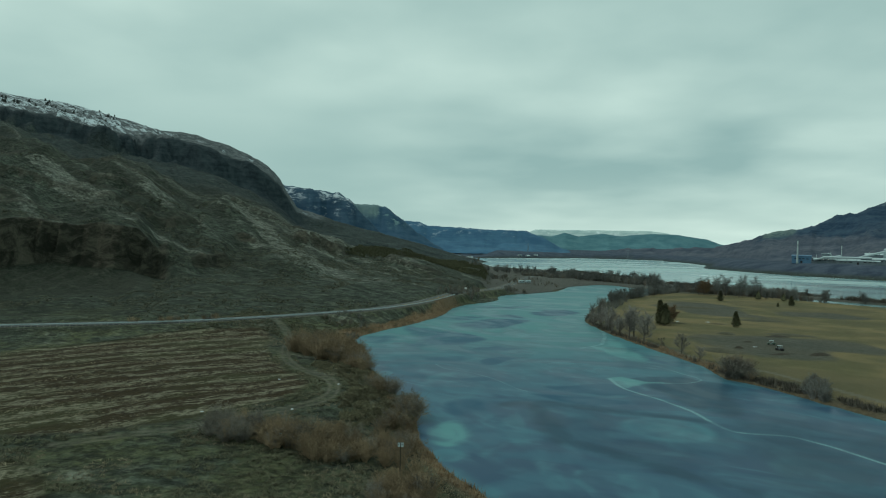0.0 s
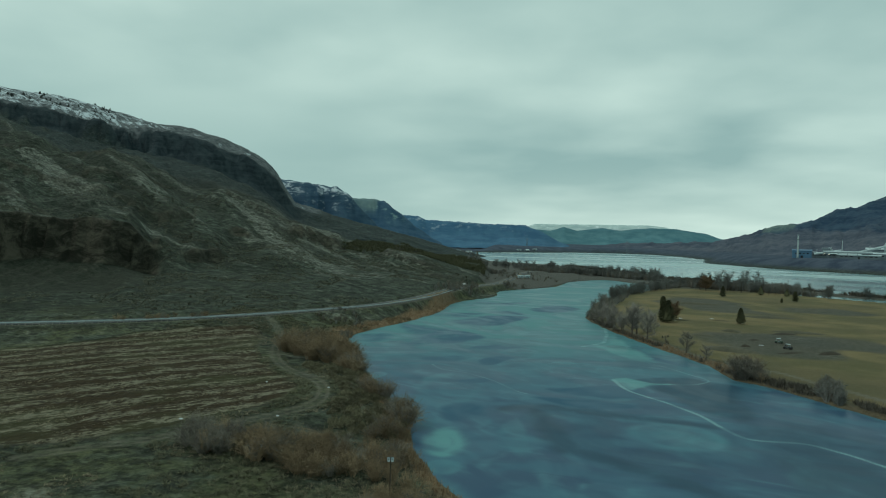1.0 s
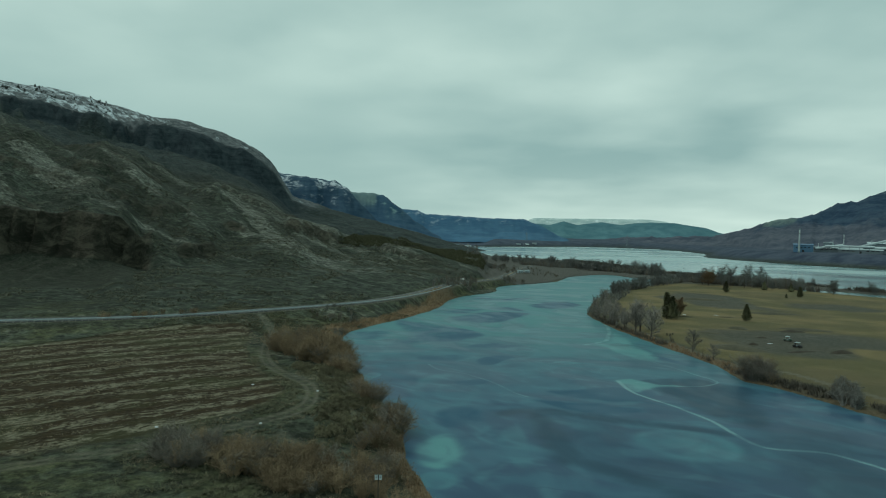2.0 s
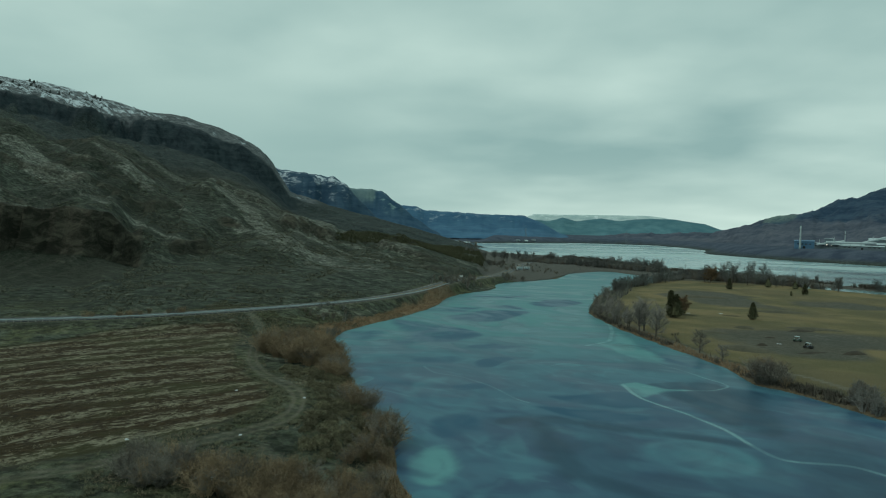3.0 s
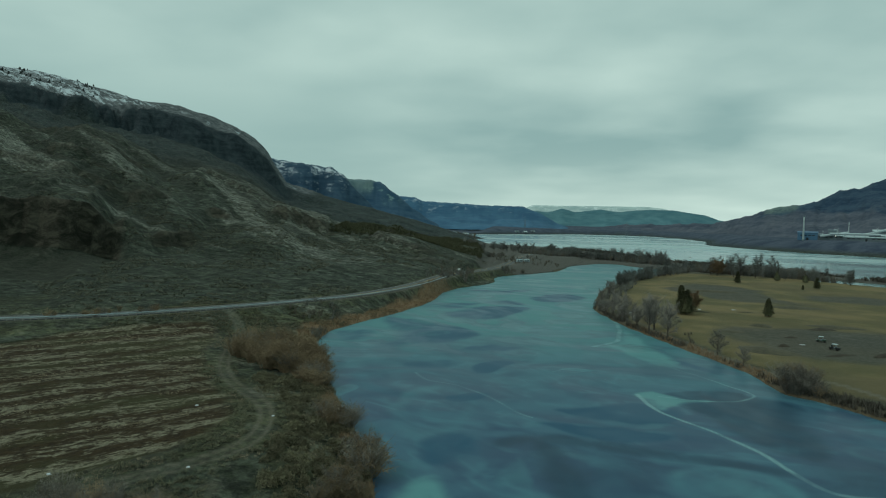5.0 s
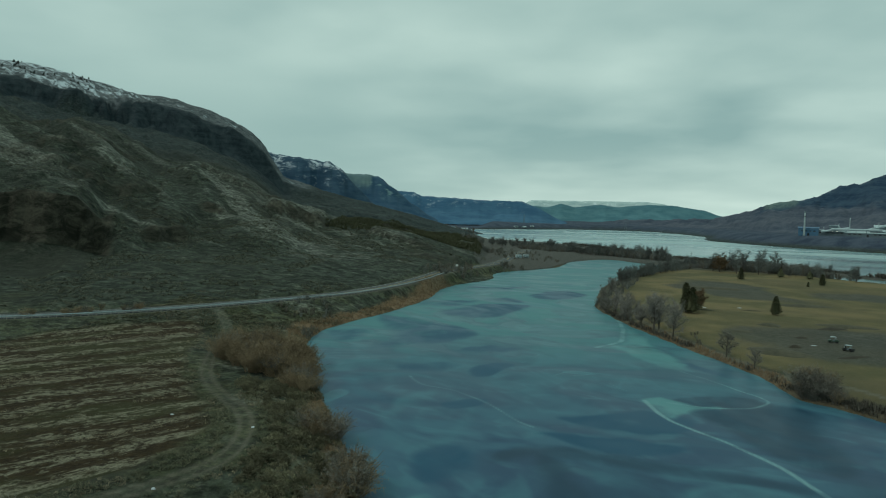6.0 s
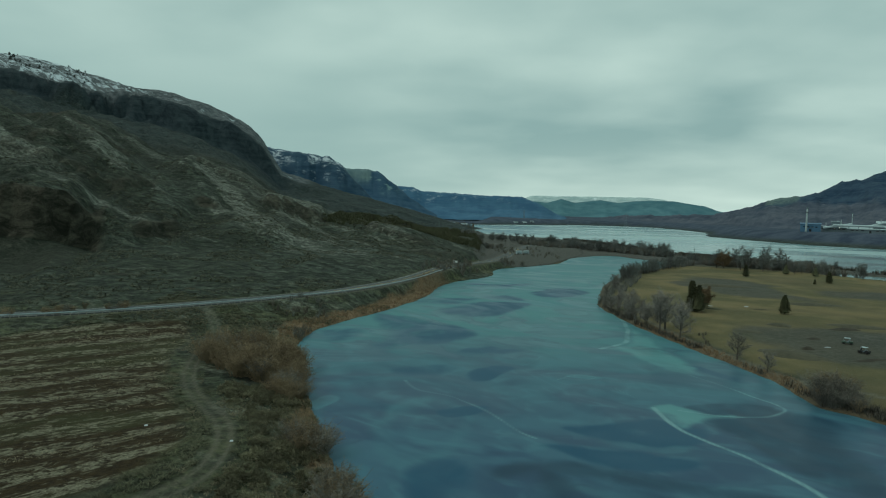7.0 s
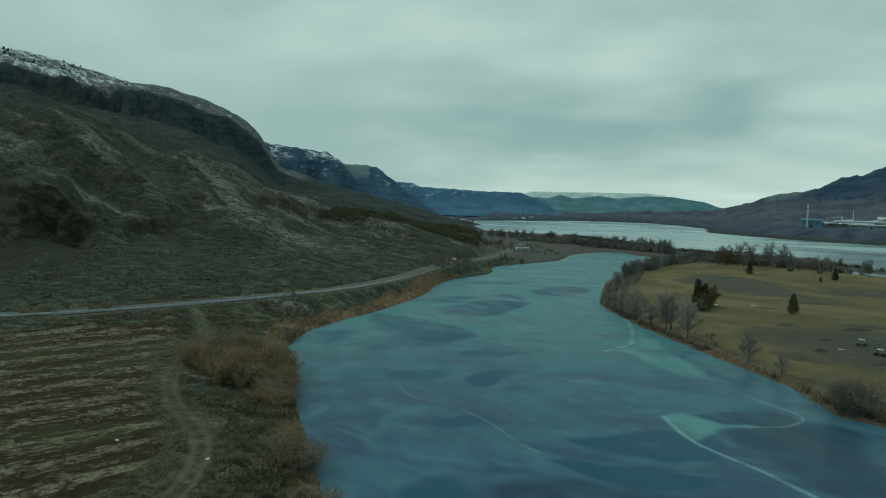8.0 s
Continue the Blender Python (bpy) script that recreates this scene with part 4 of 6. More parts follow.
# ---- more materials ----
MAT_ASPHALT = plain("asphalt", (0.080, 0.090, 0.092), 0.95, vary=0.18, size=0.4)
MAT_ASPHALT.node_tree.nodes["Principled BSDF"].inputs["Specular IOR Level"].default_value = 0.08
MAT_LINE = plain("road_paint", (0.30, 0.32, 0.30), 0.7, size=1.0)
MAT_YELLOW = plain("yellow_paint", (0.36, 0.26, 0.06), 0.7, size=1.0)
MAT_STEEL = plain("galvanised_steel", (0.34, 0.41, 0.43), 0.55, 0.3, 0.2, 1.5)
MAT_TIMBER = plain("weathered_timber", (0.055, 0.048, 0.038), 0.9, vary=0.3)
MAT_WHITE = plain("white_paint", (0.60, 0.64, 0.62), 0.6, vary=0.12)
MAT_TWIG = plain("brown_twigs", (0.228, 0.173, 0.106), 0.95, vary=0.3, by="object")
MAT_TWIG_GREY = plain("grey_twigs", (0.185, 0.175, 0.148), 0.95, vary=0.3, by="object")
MAT_TREE_TWIG = plain("tree_twigs", (0.235, 0.226, 0.204), 0.95, vary=0.3, by="object")
MAT_BARK = plain("grey_bark", (0.085, 0.074, 0.060), 0.95, vary=0.3)
MAT_NEEDLE = plain("dark_needles", (0.086, 0.092, 0.048), 0.95, vary=0.4, by="object")
MAT_BRUSH = plain("dark_brush", (0.098, 0.092, 0.074), 0.95, vary=0.4, size=0.3, by="island")
MAT_RUST_LEAF = plain("rust_leaves", (0.125, 0.088, 0.050), 0.95, vary=0.35)
MAT_SAGE = plain("sage_leaves", (0.112, 0.114, 0.070), 0.95, vary=0.4, size=0.3, by="island")
MAT_FAR_GREY = plain("far_grey_twigs", (0.140, 0.146, 0.132), 0.95, vary=0.3, size=0.2)
MAT_FAR_BROWN = plain("far_brown_twigs", (0.125, 0.115, 0.092), 0.95, vary=0.3, size=0.2)
MAT_HILL_SAGE = plain("hill_sage_leaves", (0.112, 0.117, 0.082), 0.95, vary=0.4, size=0.3, by="island")
MAT_OLIVE = plain("olive_brush", (0.160, 0.150, 0.092), 0.95, vary=0.45, size=1.2, by="object")
MAT_STRAW = plain("straw", (0.21, 0.18, 0.12), 0.95, vary=0.35, size=0.2, by="island")
MAT_REED = plain("dry_reeds", (0.27, 0.188, 0.112), 0.95, vary=0.35, size=0.2, by="island")
MAT_BLUE = plain("blue_cladding", (0.055, 0.135, 0.22), 0.6)
MAT_PALE = plain("pale_cladding", (0.34, 0.43, 0.45), 0.6)
MAT_STACK = plain("stack_paint", (0.29, 0.36, 0.37), 0.7)
MAT_GREY = plain("grey_cladding", (0.115, 0.155, 0.175), 0.7)
MAT_DARKMETAL = plain("dark_metal", (0.025, 0.028, 0.028), 0.6, 0.4)
MAT_TYRE = plain("rubber", (0.015, 0.015, 0.015), 0.9)
MAT_GREENPAINT = plain("green_paint", (0.03, 0.06, 0.04), 0.5)
MAT_GLASS = plain("dark_glass", (0.012, 0.016, 0.018), 0.12, vary=0.1)
MAT_CONCRETE = plain("concrete", (0.20, 0.20, 0.18), 0.9)


def lamp_material():
    k = Nodes("lamp_glow", 0.5)
    k.bsdf.inputs["Emission Color"].default_value = (1.0, 0.9, 0.75, 1)
    k.bsdf.inputs["Emission Strength"].default_value = 4.0
    return k.done((0.8, 0.75, 0.65))


MAT_LAMP = lamp_material()


# ---- small shape helpers ----
class Shape:
    """Collects points and faces for one mesh."""
    def __init__(self):
        self.v, self.f = [], []

    def box(self, lo, hi, m=None, cut=0.0):
        (x0, y0, z0), (x1, y1, z1) = lo, hi
        n = len(self.v)
        pts = [(x0 + cut, y0 + cut, z0), (x1 - cut, y0 + cut, z0), (x1 - cut, y1 - cut, z0), (x0 + cut, y1 - cut, z0),
               (x0, y0, z0 + cut), (x1, y0, z0 + cut), (x1, y1, z0 + cut), (x0, y1, z0 + cut),
               (x0, y0, z1 - cut), (x1, y0, z1 - cut), (x1, y1, z1 - cut), (x0, y1, z1 - cut),
               (x0 + cut, y0 + cut, z1), (x1 - cut, y0 + cut, z1), (x1 - cut, y1 - cut, z1), (x0 + cut, y1 - cut, z1)]
        if m is not None:
            pts = [tuple(m @ Vector(p)) for p in pts]
        self.v += pts
        self.f += [(n + 3, n + 2, n + 1, n), (n + 12, n + 13, n + 14, n + 15)]
        for a in (0, 4, 8):
            self.f += [(n + a + k, n + a + (k + 1) % 4, n + a + 4 + (k + 1) % 4, n + a + 4 + k) for k in range(4)]
        return self

    def tube(self, pts, radii, sides=6, cap=True):
        n = len(self.v)
        pts = [Vector(p) for p in pts]
        for i, p in enumerate(pts):
            d = (pts[min(i + 1, len(pts) - 1)] - pts[max(i - 1, 0)]).normalized()
            a = d.orthogonal().normalized()
            b = d.cross(a)
            for k in range(sides):
                w = 2 * math.pi * k / sides
                self.v.append(tuple(p + radii[i] * (math.cos(w) * a + math.sin(w) * b)))
        for i in range(len(pts) - 1):
            for k in range(sides):
                q = n + i * sides
                self.f.append((q + k, q + (k + 1) % sides, q + sides + (k + 1) % sides, q + sides + k))
        if cap:
            self.f += [tuple(range(n + sides - 1, n - 1, -1)), tuple(range(n + (len(pts) - 1) * sides, n + len(pts) * sides))]
        return self

    def lathe(self, prof, sides=16, at=(0, 0, 0)):
        n = len(self.v)
        for r, z in prof:
            for k in range(sides):
                w = 2 * math.pi * k / sides
                self.v.append((at[0] + r * math.cos(w), at[1] + r * math.sin(w), at[2] + z))
        for i in range(len(prof) - 1):
            for k in range(sides):
                q = n + i * sides
                self.f.append((q + k, q + (k + 1) % sides, q + sides + (k + 1) % sides, q + sides + k))
        self.f += [tuple(range(n + sides - 1, n - 1, -1)), tuple(range(n + (len(prof) - 1) * sides, n + len(prof) * sides))]
        return self

    def blade(self, a, b, w, side=None):
        """A thin twig from a to b, as a narrow triangle."""
        a, b = Vector(a), Vector(b)
        s = (b - a).cross(Vector(side or (0, 0, 1)))
        s = s.normalized() * w if s.length > 1e-6 else Vector((w, 0, 0))
        n = len(self.v)
        self.v += [tuple(a - s), tuple(a + s), tuple(b)]
        self.f.append((n, n + 1, n + 2))
        return self

    def prism(self, outline, x0, x1):
        """An outline in y and z, drawn out along x."""
        n, m = len(self.v), len(outline)
        self.v += [(x0, a, b) for a, b in outline] + [(x1, a, b) for a, b in outline]
        self.f += [tuple(range(n + m - 1, n - 1, -1)), tuple(range(n + m, n + 2 * m))]
        self.f += [(n + k, n + (k + 1) % m, n + m + (k + 1) % m, n + m + k) for k in range(m)]
        return self

    def mesh(self, name, *mats, smooth_shade=False):
        return mesh_from(name, self.v, self.f, mats, smooth_shade)


def holder(name, x, y, z=None, turn=0.0, label="", category="", group="", scale=1.0):
    ob = new(name)
    ob.empty_display_size = 0.5
    ob.matrix_basis = pose(x, y, ground_z(x, y) if z is None else z, 0, 0, turn) @ Matrix.Scale(scale, 4)
    return tagged(ob, label, category, group)


# ---- the road ----
def ribbon(line, half, offset, lift, z_at):
    v, f = [], []
    for i, p in enumerate(line):
        d = line[min(i + 1, len(line) - 1)] - line[max(i - 1, 0)]
        nx, ny = -d[1], d[0]
        L = math.hypot(nx, ny)
        for s in (offset - half, offset + half):
            v.append((p[0] + nx / L * s, p[1] + ny / L * s, z_at(p) + lift))
    for i in range(len(line) - 1):
        f.append((2 * i, 2 * i + 2, 2 * i + 3, 2 * i + 1))
    return v, f


def road_z(p):
    return float(np.interp(p[1], [100, 430, 520, 800], [6.0, 6.0, 4.0, 3.2])) + 0.28


ROAD_LINE = spline([tuple(p) for p in ROAD[::2]], step=5)


def build_road():
    v, f = ribbon(ROAD_LINE, 4.2, 0, 0, road_z)
    n = len(v)
    low = [(x, y, z - 0.9) for x, y, z in v]
    f = f + [(2 * i, n + 2 * i, n + 2 * i + 2, 2 * i + 2) for i in range(n // 2 - 1)] + [(2 * i + 1, 2 * i + 3, n + 2 * i + 3, n + 2 * i + 1) for i in range(n // 2 - 1)]
    road = tagged(new("road", mesh_from("road", v + low, f, [MAT_ASPHALT])), "grey two-lane asphalt highway along the lake shore", "road", kind="structure")
    for off, mat, nm in ((-3.7, MAT_LINE, "edge_line"), (3.7, MAT_LINE, "edge_line"), (-0.16, MAT_YELLOW, "centre_line"), (0.16, MAT_YELLOW, "centre_line")):
        v, f = ribbon(ROAD_LINE, 0.09, off, 0.006, road_z)
        part(nm, mesh_from(nm, v, f, [mat]), road)


build_road()


def along(line, start, stop, gap):
    """Places and headings at even steps along a line."""
    seg = np.hypot(*np.diff(line, axis=0).T)
    acc = np.concatenate([[0], np.cumsum(seg)])
    out = []
    s = start
    while s < min(stop, acc[-1]):
        k = min(np.searchsorted(acc, s, "right") - 1, len(seg) - 1)
        t = (s - acc[k]) / seg[k]
        p, d = line[k] * (1 - t) + line[k + 1] * t, (line[k + 1] - line[k]) / seg[k]
        out.append((p[0], p[1], math.degrees(math.atan2(d[1], d[0]))))
        s += gap
    return out


def build_guardrail():
    v, f = [], []
    places = along(ROAD_LINE, 150, 560, 2.0)
    pts = [(x + math.sin(radians(h)) * 5.0, y - math.cos(radians(h)) * 5.0, h) for x, y, h in places]
    prof = [(0.0, 0.62), (0.06, 0.68), (0.01, 0.77), (0.06, 0.86), (0.06, 0.93), (0.0, 0.99), (-0.03, 0.80)]
    for x, y, h in pts:
        z = road_z((x, y)) - 0.12
        for o, q in prof:
            v.append((x + math.sin(radians(h)) * o, y - math.cos(radians(h)) * o, z + q))
    m = len(prof)
    for i in range(len(pts) - 1):
        f += [(i * m + k, i * m + (k + 1) % m, i * m + m + (k + 1) % m, i * m + m + k) for k in range(m)]
    rail = tagged(new("guardrail", mesh_from("rail", v, f, [MAT_STEEL])), "galvanised steel guardrail on pale stubby posts beside the highway", "guardrail")
    post = Shape().box((-0.13, -0.10, -0.7), (0.13, 0.10, 0.97), cut=0.02).mesh("rail_post", MAT_CONCRETE)
    for x, y, h in pts:
        p = part("post", post, rail)
        p.matrix_basis = pose(x - math.sin(radians(h)) * 0.13, y + math.cos(radians(h)) * 0.13, road_z((x, y)) - 0.12, 0, 0, h)


build_guardrail()

# ---- plants ----
rng = random.Random(7)


def twig_mesh(name, height, spread, stems, twigs, mat, seed, up=1.0, w=0.022):
    """A bare shrub: bent stems that fork into a haze of twigs."""
    q = random.Random(seed)
    s = Shape()
    for _ in range(stems):
        a = q.uniform(0, 2 * math.pi)
        lean = q.uniform(0.15, 1.0) * spread
        h = height * q.uniform(0.55, 1.0)
        base = Vector((math.cos(a) * 0.25 * spread * q.random(), math.sin(a) * 0.25 * spread * q.random(), -0.1))
        tip = Vector((math.cos(a) * lean, math.sin(a) * lean, h * (1 - 0.25 * lean / spread)))
        mid = base.lerp(tip, 0.5) + Vector((0, 0, 0.12 * h))
        pts = [base, mid, tip]
        s.tube(pts, [w * 1.5, w * 1.0, w * 0.4], 3, False)
        for _ in range(twigs):
            t = q.uniform(0.25, 1.0)
            p = base.lerp(mid, t * 2) if t < 0.5 else mid.lerp(tip, t * 2 - 1)
            d = Vector((q.gauss(0, 1), q.gauss(0, 1), q.gauss(0.35 * up, 0.7))).normalized() * q.uniform(0.25, 0.7) * (0.3 * height + 0.2)
            e = p + d
            s.blade(p, e, w * 0.75, (q.gauss(0, 1), q.gauss(0, 1), q.gauss(0, 1)))
            for _ in range(2):
                g = p.lerp(e, q.uniform(0.3, 0.9))
                s.blade(g, g + Vector((q.gauss(0, 1), q.gauss(0, 1), q.gauss(0.2, 0.8))).normalized() * q.uniform(0.1, 0.32) * (0.25 * height + 0.2), w * 0.6, (q.gauss(0, 1), 0.3, 1))
    return s.mesh(name, mat)


def tree_meshes(height, spread, seed, fine_w=0.040, crown_from=0.28, forks=11, twigs=34, mat=None):
    """A bare broadleaf tree: tapered trunk with limbs, and a crown of forking twigs."""
    q = random.Random(seed)
    trunk, crown = Shape(), Shape()
    r0 = height * 0.022
    top = Vector((q.uniform(-0.05, 0.05) * height, q.uniform(-0.05, 0.05) * height, height * 0.72))
    spine = [Vector((0, 0, -0.3)), Vector((0.01 * height, 0, height * 0.3)), top]
    trunk.tube(spine, [r0 * 1.25, r0 * 0.8, r0 * 0.25], 7)
    for i in range(forks):
        t = crown_from + (0.95 - crown_from) * i / forks
        p = spine[0].lerp(spine[1], t * 2) if t < 0.5 else spine[1].lerp(spine[2], t * 2 - 1)
        a = i * 2.4 + q.uniform(-0.4, 0.4)
        reach = spread * q.uniform(0.6, 1.0) * (1.1 - 0.5 * t)
        e = p + Vector((math.cos(a) * reach, math.sin(a) * reach, height * q.uniform(0.16, 0.34)))
        m = p.lerp(e, 0.5) - Vector((0, 0, 0.02 * height))
        trunk.tube([p, m, e], [r0 * 0.5, r0 * 0.3, r0 * 0.1], 4, False)
        for _ in range(twigs):
            u = q.uniform(0.2, 1.0)
            g = p.lerp(m, u * 2) if u < 0.5 else m.lerp(e, u * 2 - 1)
            d = Vector((q.gauss(0, 1), q.gauss(0, 1), q.gauss(0.5, 0.7))).normalized() * q.uniform(0.08, 0.2) * height
            crown.blade(g, g + d, fine_w, (q.gauss(0, 1), q.gauss(0, 1), q.gauss(0, 1)))
            for _ in range(3):
                c = g + d * q.uniform(0.2, 0.95)
                crown.blade(c, c + Vector((q.gauss(0, 1), q.gauss(0, 1), q.gauss(0.3, 0.8))).normalized() * q.uniform(0.04, 0.10) * height, fine_w * 0.7, (q.gauss(0, 1), q.gauss(0, 1), 0.5))
    return trunk.mesh("trunk", MAT_BARK), crown.mesh("crown", mat or MAT_TREE_TWIG)


def conifer_meshes(height, spread, seed, tiers=16, ragged=0.25, taper=0.75, mat=None):
    """A conifer: trunk, and drooping sprays of needles in whorls."""
    q = random.Random(seed)
    trunk, crown = Shape(), Shape()
    trunk.tube([(0, 0, -0.3), (0, 0, height * 0.5), (0, 0, height * 0.97)], [height * 0.022, height * 0.014, height * 0.004], 6)
    # solid inner cone, added to block light through the crown
    crown.lathe([(spread * 0.25, height * 0.06), (spread * 0.62, height * 0.14), (spread * 0.42, height * 0.45), (spread * 0.2, height * 0.75), (0.02, height * 0.95)], 9)
    for i in range(tiers):
        t = i / (tiers - 1)
        z = height * (0.07 + 0.9 * t)
        reach = spread * (1 - t) ** taper * (0.55 + 0.45 * min(1, t * 6)) + 0.04 * height
        for k in range(26):
            a = q.uniform(0, 2 * math.pi)
            rr = reach * q.uniform(1 - ragged * 2, 1 + ragged * 0.4)
            tip = Vector((math.cos(a) * rr, math.sin(a) * rr, z + q.uniform(-0.04, 0.05) * height))
            root = Vector((0, 0, z + 0.04 * height))
            crown.blade(root, tip, 0.045 * height, (0, 0, 1))
            for _ in range(9):
                c = root.lerp(tip, q.uniform(0.25, 1.0))
                d = Vector((math.cos(a + q.uniform(-1.2, 1.2)), math.sin(a + q.uniform(-1.2, 1.2)), q.uniform(-0.5, 0.45))) * q.uniform(0.03, 0.085) * height
                crown.blade(c, c + d, 0.02 * height, (q.gauss(0, 1), q.gauss(0, 1), 1))
    return trunk.mesh("trunk", MAT_BARK), crown.mesh("crown", mat or MAT_NEEDLE)


def plant_tree(name, meshes, x, y, label, category, group="", scale=1.0, turn=0.0, z=None):
    ob = holder(name, x, y, z, turn, label, category, group, scale)
    part("trunk", meshes[0], ob)
    part("crown", meshes[1], ob)
    return ob


def brush_mesh(name, width, height, seed, mat, leaves=420):
    """A low rounded shrub: short stems under a broken dome of small leaf sprays."""
    q = random.Random(seed)
    s = Shape()
    lumps = [(q.uniform(-0.5, 0.5) * width, q.uniform(-0.5, 0.5) * width, q.uniform(0.55, 1.0)) for _ in range(5)]
    for cx, cy, g in lumps:
        s.tube([(0.2 * cx, 0.2 * cy, -0.15), (0.7 * cx, 0.7 * cy, 0.4 * height * g)], [0.05, 0.02], 3, False)
    for _ in range(leaves):
        cx, cy, g = q.choice(lumps)
        a, e = q.uniform(0, 2 * math.pi), math.asin(q.uniform(0.0, 1.0))
        d = Vector((math.cos(a) * math.cos(e), math.sin(a) * math.cos(e), math.sin(e)))
        rad = q.uniform(0.7, 1.05) * g
        p = Vector((cx + d.x * rad * width * 0.42, cy + d.y * rad * width * 0.42, d.z * rad * height))
        t = (d + Vector((q.gauss(0, 0.6), q.gauss(0, 0.6), q.gauss(0.2, 0.5)))).normalized()
        s.blade(p, p + t * q.uniform(0.14, 0.34), q.uniform(0.05, 0.11), (q.gauss(0, 1), q.gauss(0, 1), q.gauss(0, 1)))
    return s.mesh(name, mat)


SHRUBS = [twig_mesh("shrub", 3.3, 2.4, 34, 17, MAT_TWIG, k, w=0.021) for k in (1, 2, 3)]
SHRUBS_GREY = [twig_mesh("shrub", 3.2, 2.3, 34, 17, MAT_TWIG_GREY, k, w=0.021) for k in (4, 5)]
SHRUB_LABELS = {0: "bare reddish-brown shrub in a thicket by the lake", 1: "bare grey-brown shrub on the lake bank"}


def shrub(x, y, size=1.0, grey=False, group="thicket shrubs"):
    me = rng.choice(SHRUBS_GREY if grey else SHRUBS)
    ob = tagged(new("shrub", me), SHRUB_LABELS[int(grey)], "shrub", group)
    ob.matrix_basis = pose(x, y, ground_z(x, y), 0, 0, rng.uniform(0, 360)) @ Matrix.Diagonal((size * rng.uniform(0.85, 1.2), size * rng.uniform(0.85, 1.2), size * rng.uniform(0.8, 1.15), 1))
    return ob


SCRUB = []


def thicket(cx, cy, ax, ay, count, size, turn=0.0, grey=0.3, group="thicket shrubs"):
    """Shrubs scattered in an ellipse on dry land; far ones are kept to be joined."""
    n = tries = 0
    single = cy < 230 and cx < 80
    while n < count and tries < count * 12:
        tries += 1
        a, d = rng.uniform(0, 2 * math.pi), math.sqrt(rng.random())
        px, py = ax * d * math.cos(a), ay * d * math.sin(a)
        x, y = cx + px * math.cos(turn) - py * math.sin(turn), cy + px * math.sin(turn) + py * math.cos(turn)
        if ground_z(x, y) < 0.25:
            continue
        if single:
            shrub(x, y, size * rng.uniform(0.7, 1.15), rng.random() < grey, group)
        else:
            SCRUB.append((x, y, size * rng.uniform(0.7, 1.15), rng.random() < grey))
        n += 1


def join_scrub():
    """All the far shrubs, one mesh for each colour."""
    for grey, nm in ((False, "brown scrub of bare bushes along the shores"), (True, "grey scrub of bare bushes along the shores")):
        far_mesh = twig_mesh("far_scrub", 3.2, 2.3, 9, 7, MAT_TWIG, 77 + grey, w=0.09)
        base = np.array([v.co[:] for v in far_mesh.vertices])
        tri = [tuple(p.vertices) for p in far_mesh.polygons]
        v, f, n = [], [], 0
        for x, y, size, g in SCRUB:
            if g != grey:
                continue
            a = rng.uniform(0, 6.28)
            c, s_ = math.cos(a) * size, math.sin(a) * size
            v.append(np.stack([base[:, 0] * c - base[:, 1] * s_ + x, base[:, 0] * s_ + base[:, 1] * c + y, base[:, 2] * size * rng.uniform(0.8, 1.2) + ground_z(x, y)], -1))
            f += [tuple(i + n for i in t) for t in tri]
            n += len(base)
        if v:
            tagged(new("scrub", mesh_from("scrub", np.concatenate(v), f, [MAT_FAR_GREY if grey else MAT_FAR_BROWN])), nm, "scrub", kind="stuff")


thicket(-61, 199, 13, 12, 40, 1.95, radians(-30), 0.1)
thicket(-52, 190, 9, 10, 26, 1.9, 0, 0.15)
thicket(-45, 194, 3.5, 5, 7, 1.5, 0, 0.1)
thicket(-42, 187, 3, 4, 7, 1.5, 0, 0.2)
thicket(-43, 176, 5, 7, 12, 1.5, radians(25), 0.3)
thicket(-29.5, 148.5, 3.0, 5, 9, 1.6, radians(25), 0.35)
thicket(-18.5, 130, 3.4, 5.5, 12, 1.85, radians(15), 0.45)
thicket(-20, 114, 4.0, 7, 10, 1.25, radians(15), 0.3)
thicket(-45, 99.5, 10, 4.5, 32, 1.3, radians(-14), 0.85)
thicket(-31, 97.5, 11, 6, 48, 1.4, radians(-12), 0.2)
thicket(-17, 96, 4, 10, 16, 1.2, radians(20), 0.15)
thicket(-13.5, 79.5, 4.5, 7, 24, 1.2, radians(15), 0.15)


def plant_brush():
    """Low olive shrubs on the bank between the farm track and the water."""
    g = np.random.default_rng(17)
    x, y = g.uniform(-62, -12, 900), g.uniform(98, 176, 900)
    z, zone, d = land(x, y)
    ok = d["left"] & (d["lake"] > 2.0) & (d["lake"] < 16) & (d["track"] > 4) & (zone[0, ..., 0] < 0.2) & (fbm(x, y, 12, 2, 421) > -0.35)
    kinds = [brush_mesh("low_shrub", 2.0, 1.25, k, MAT_OLIVE) for k in (61, 62, 63)]
    for k, (px, py) in enumerate(zip(x[ok][:230], y[ok][:230])):
        ob = tagged(new("low_shrub", kinds[k % 3]), "low rounded olive-brown shrub on the lake bank", "shrub", "bank brush")
        w = g.uniform(0.55, 1.35)
        ob.matrix_basis = pose(px, py, ground_z(px, py), 0, 0, g.uniform(0, 360)) @ Matrix.Diagonal((w, w, w * g.uniform(0.7, 1.2), 1))


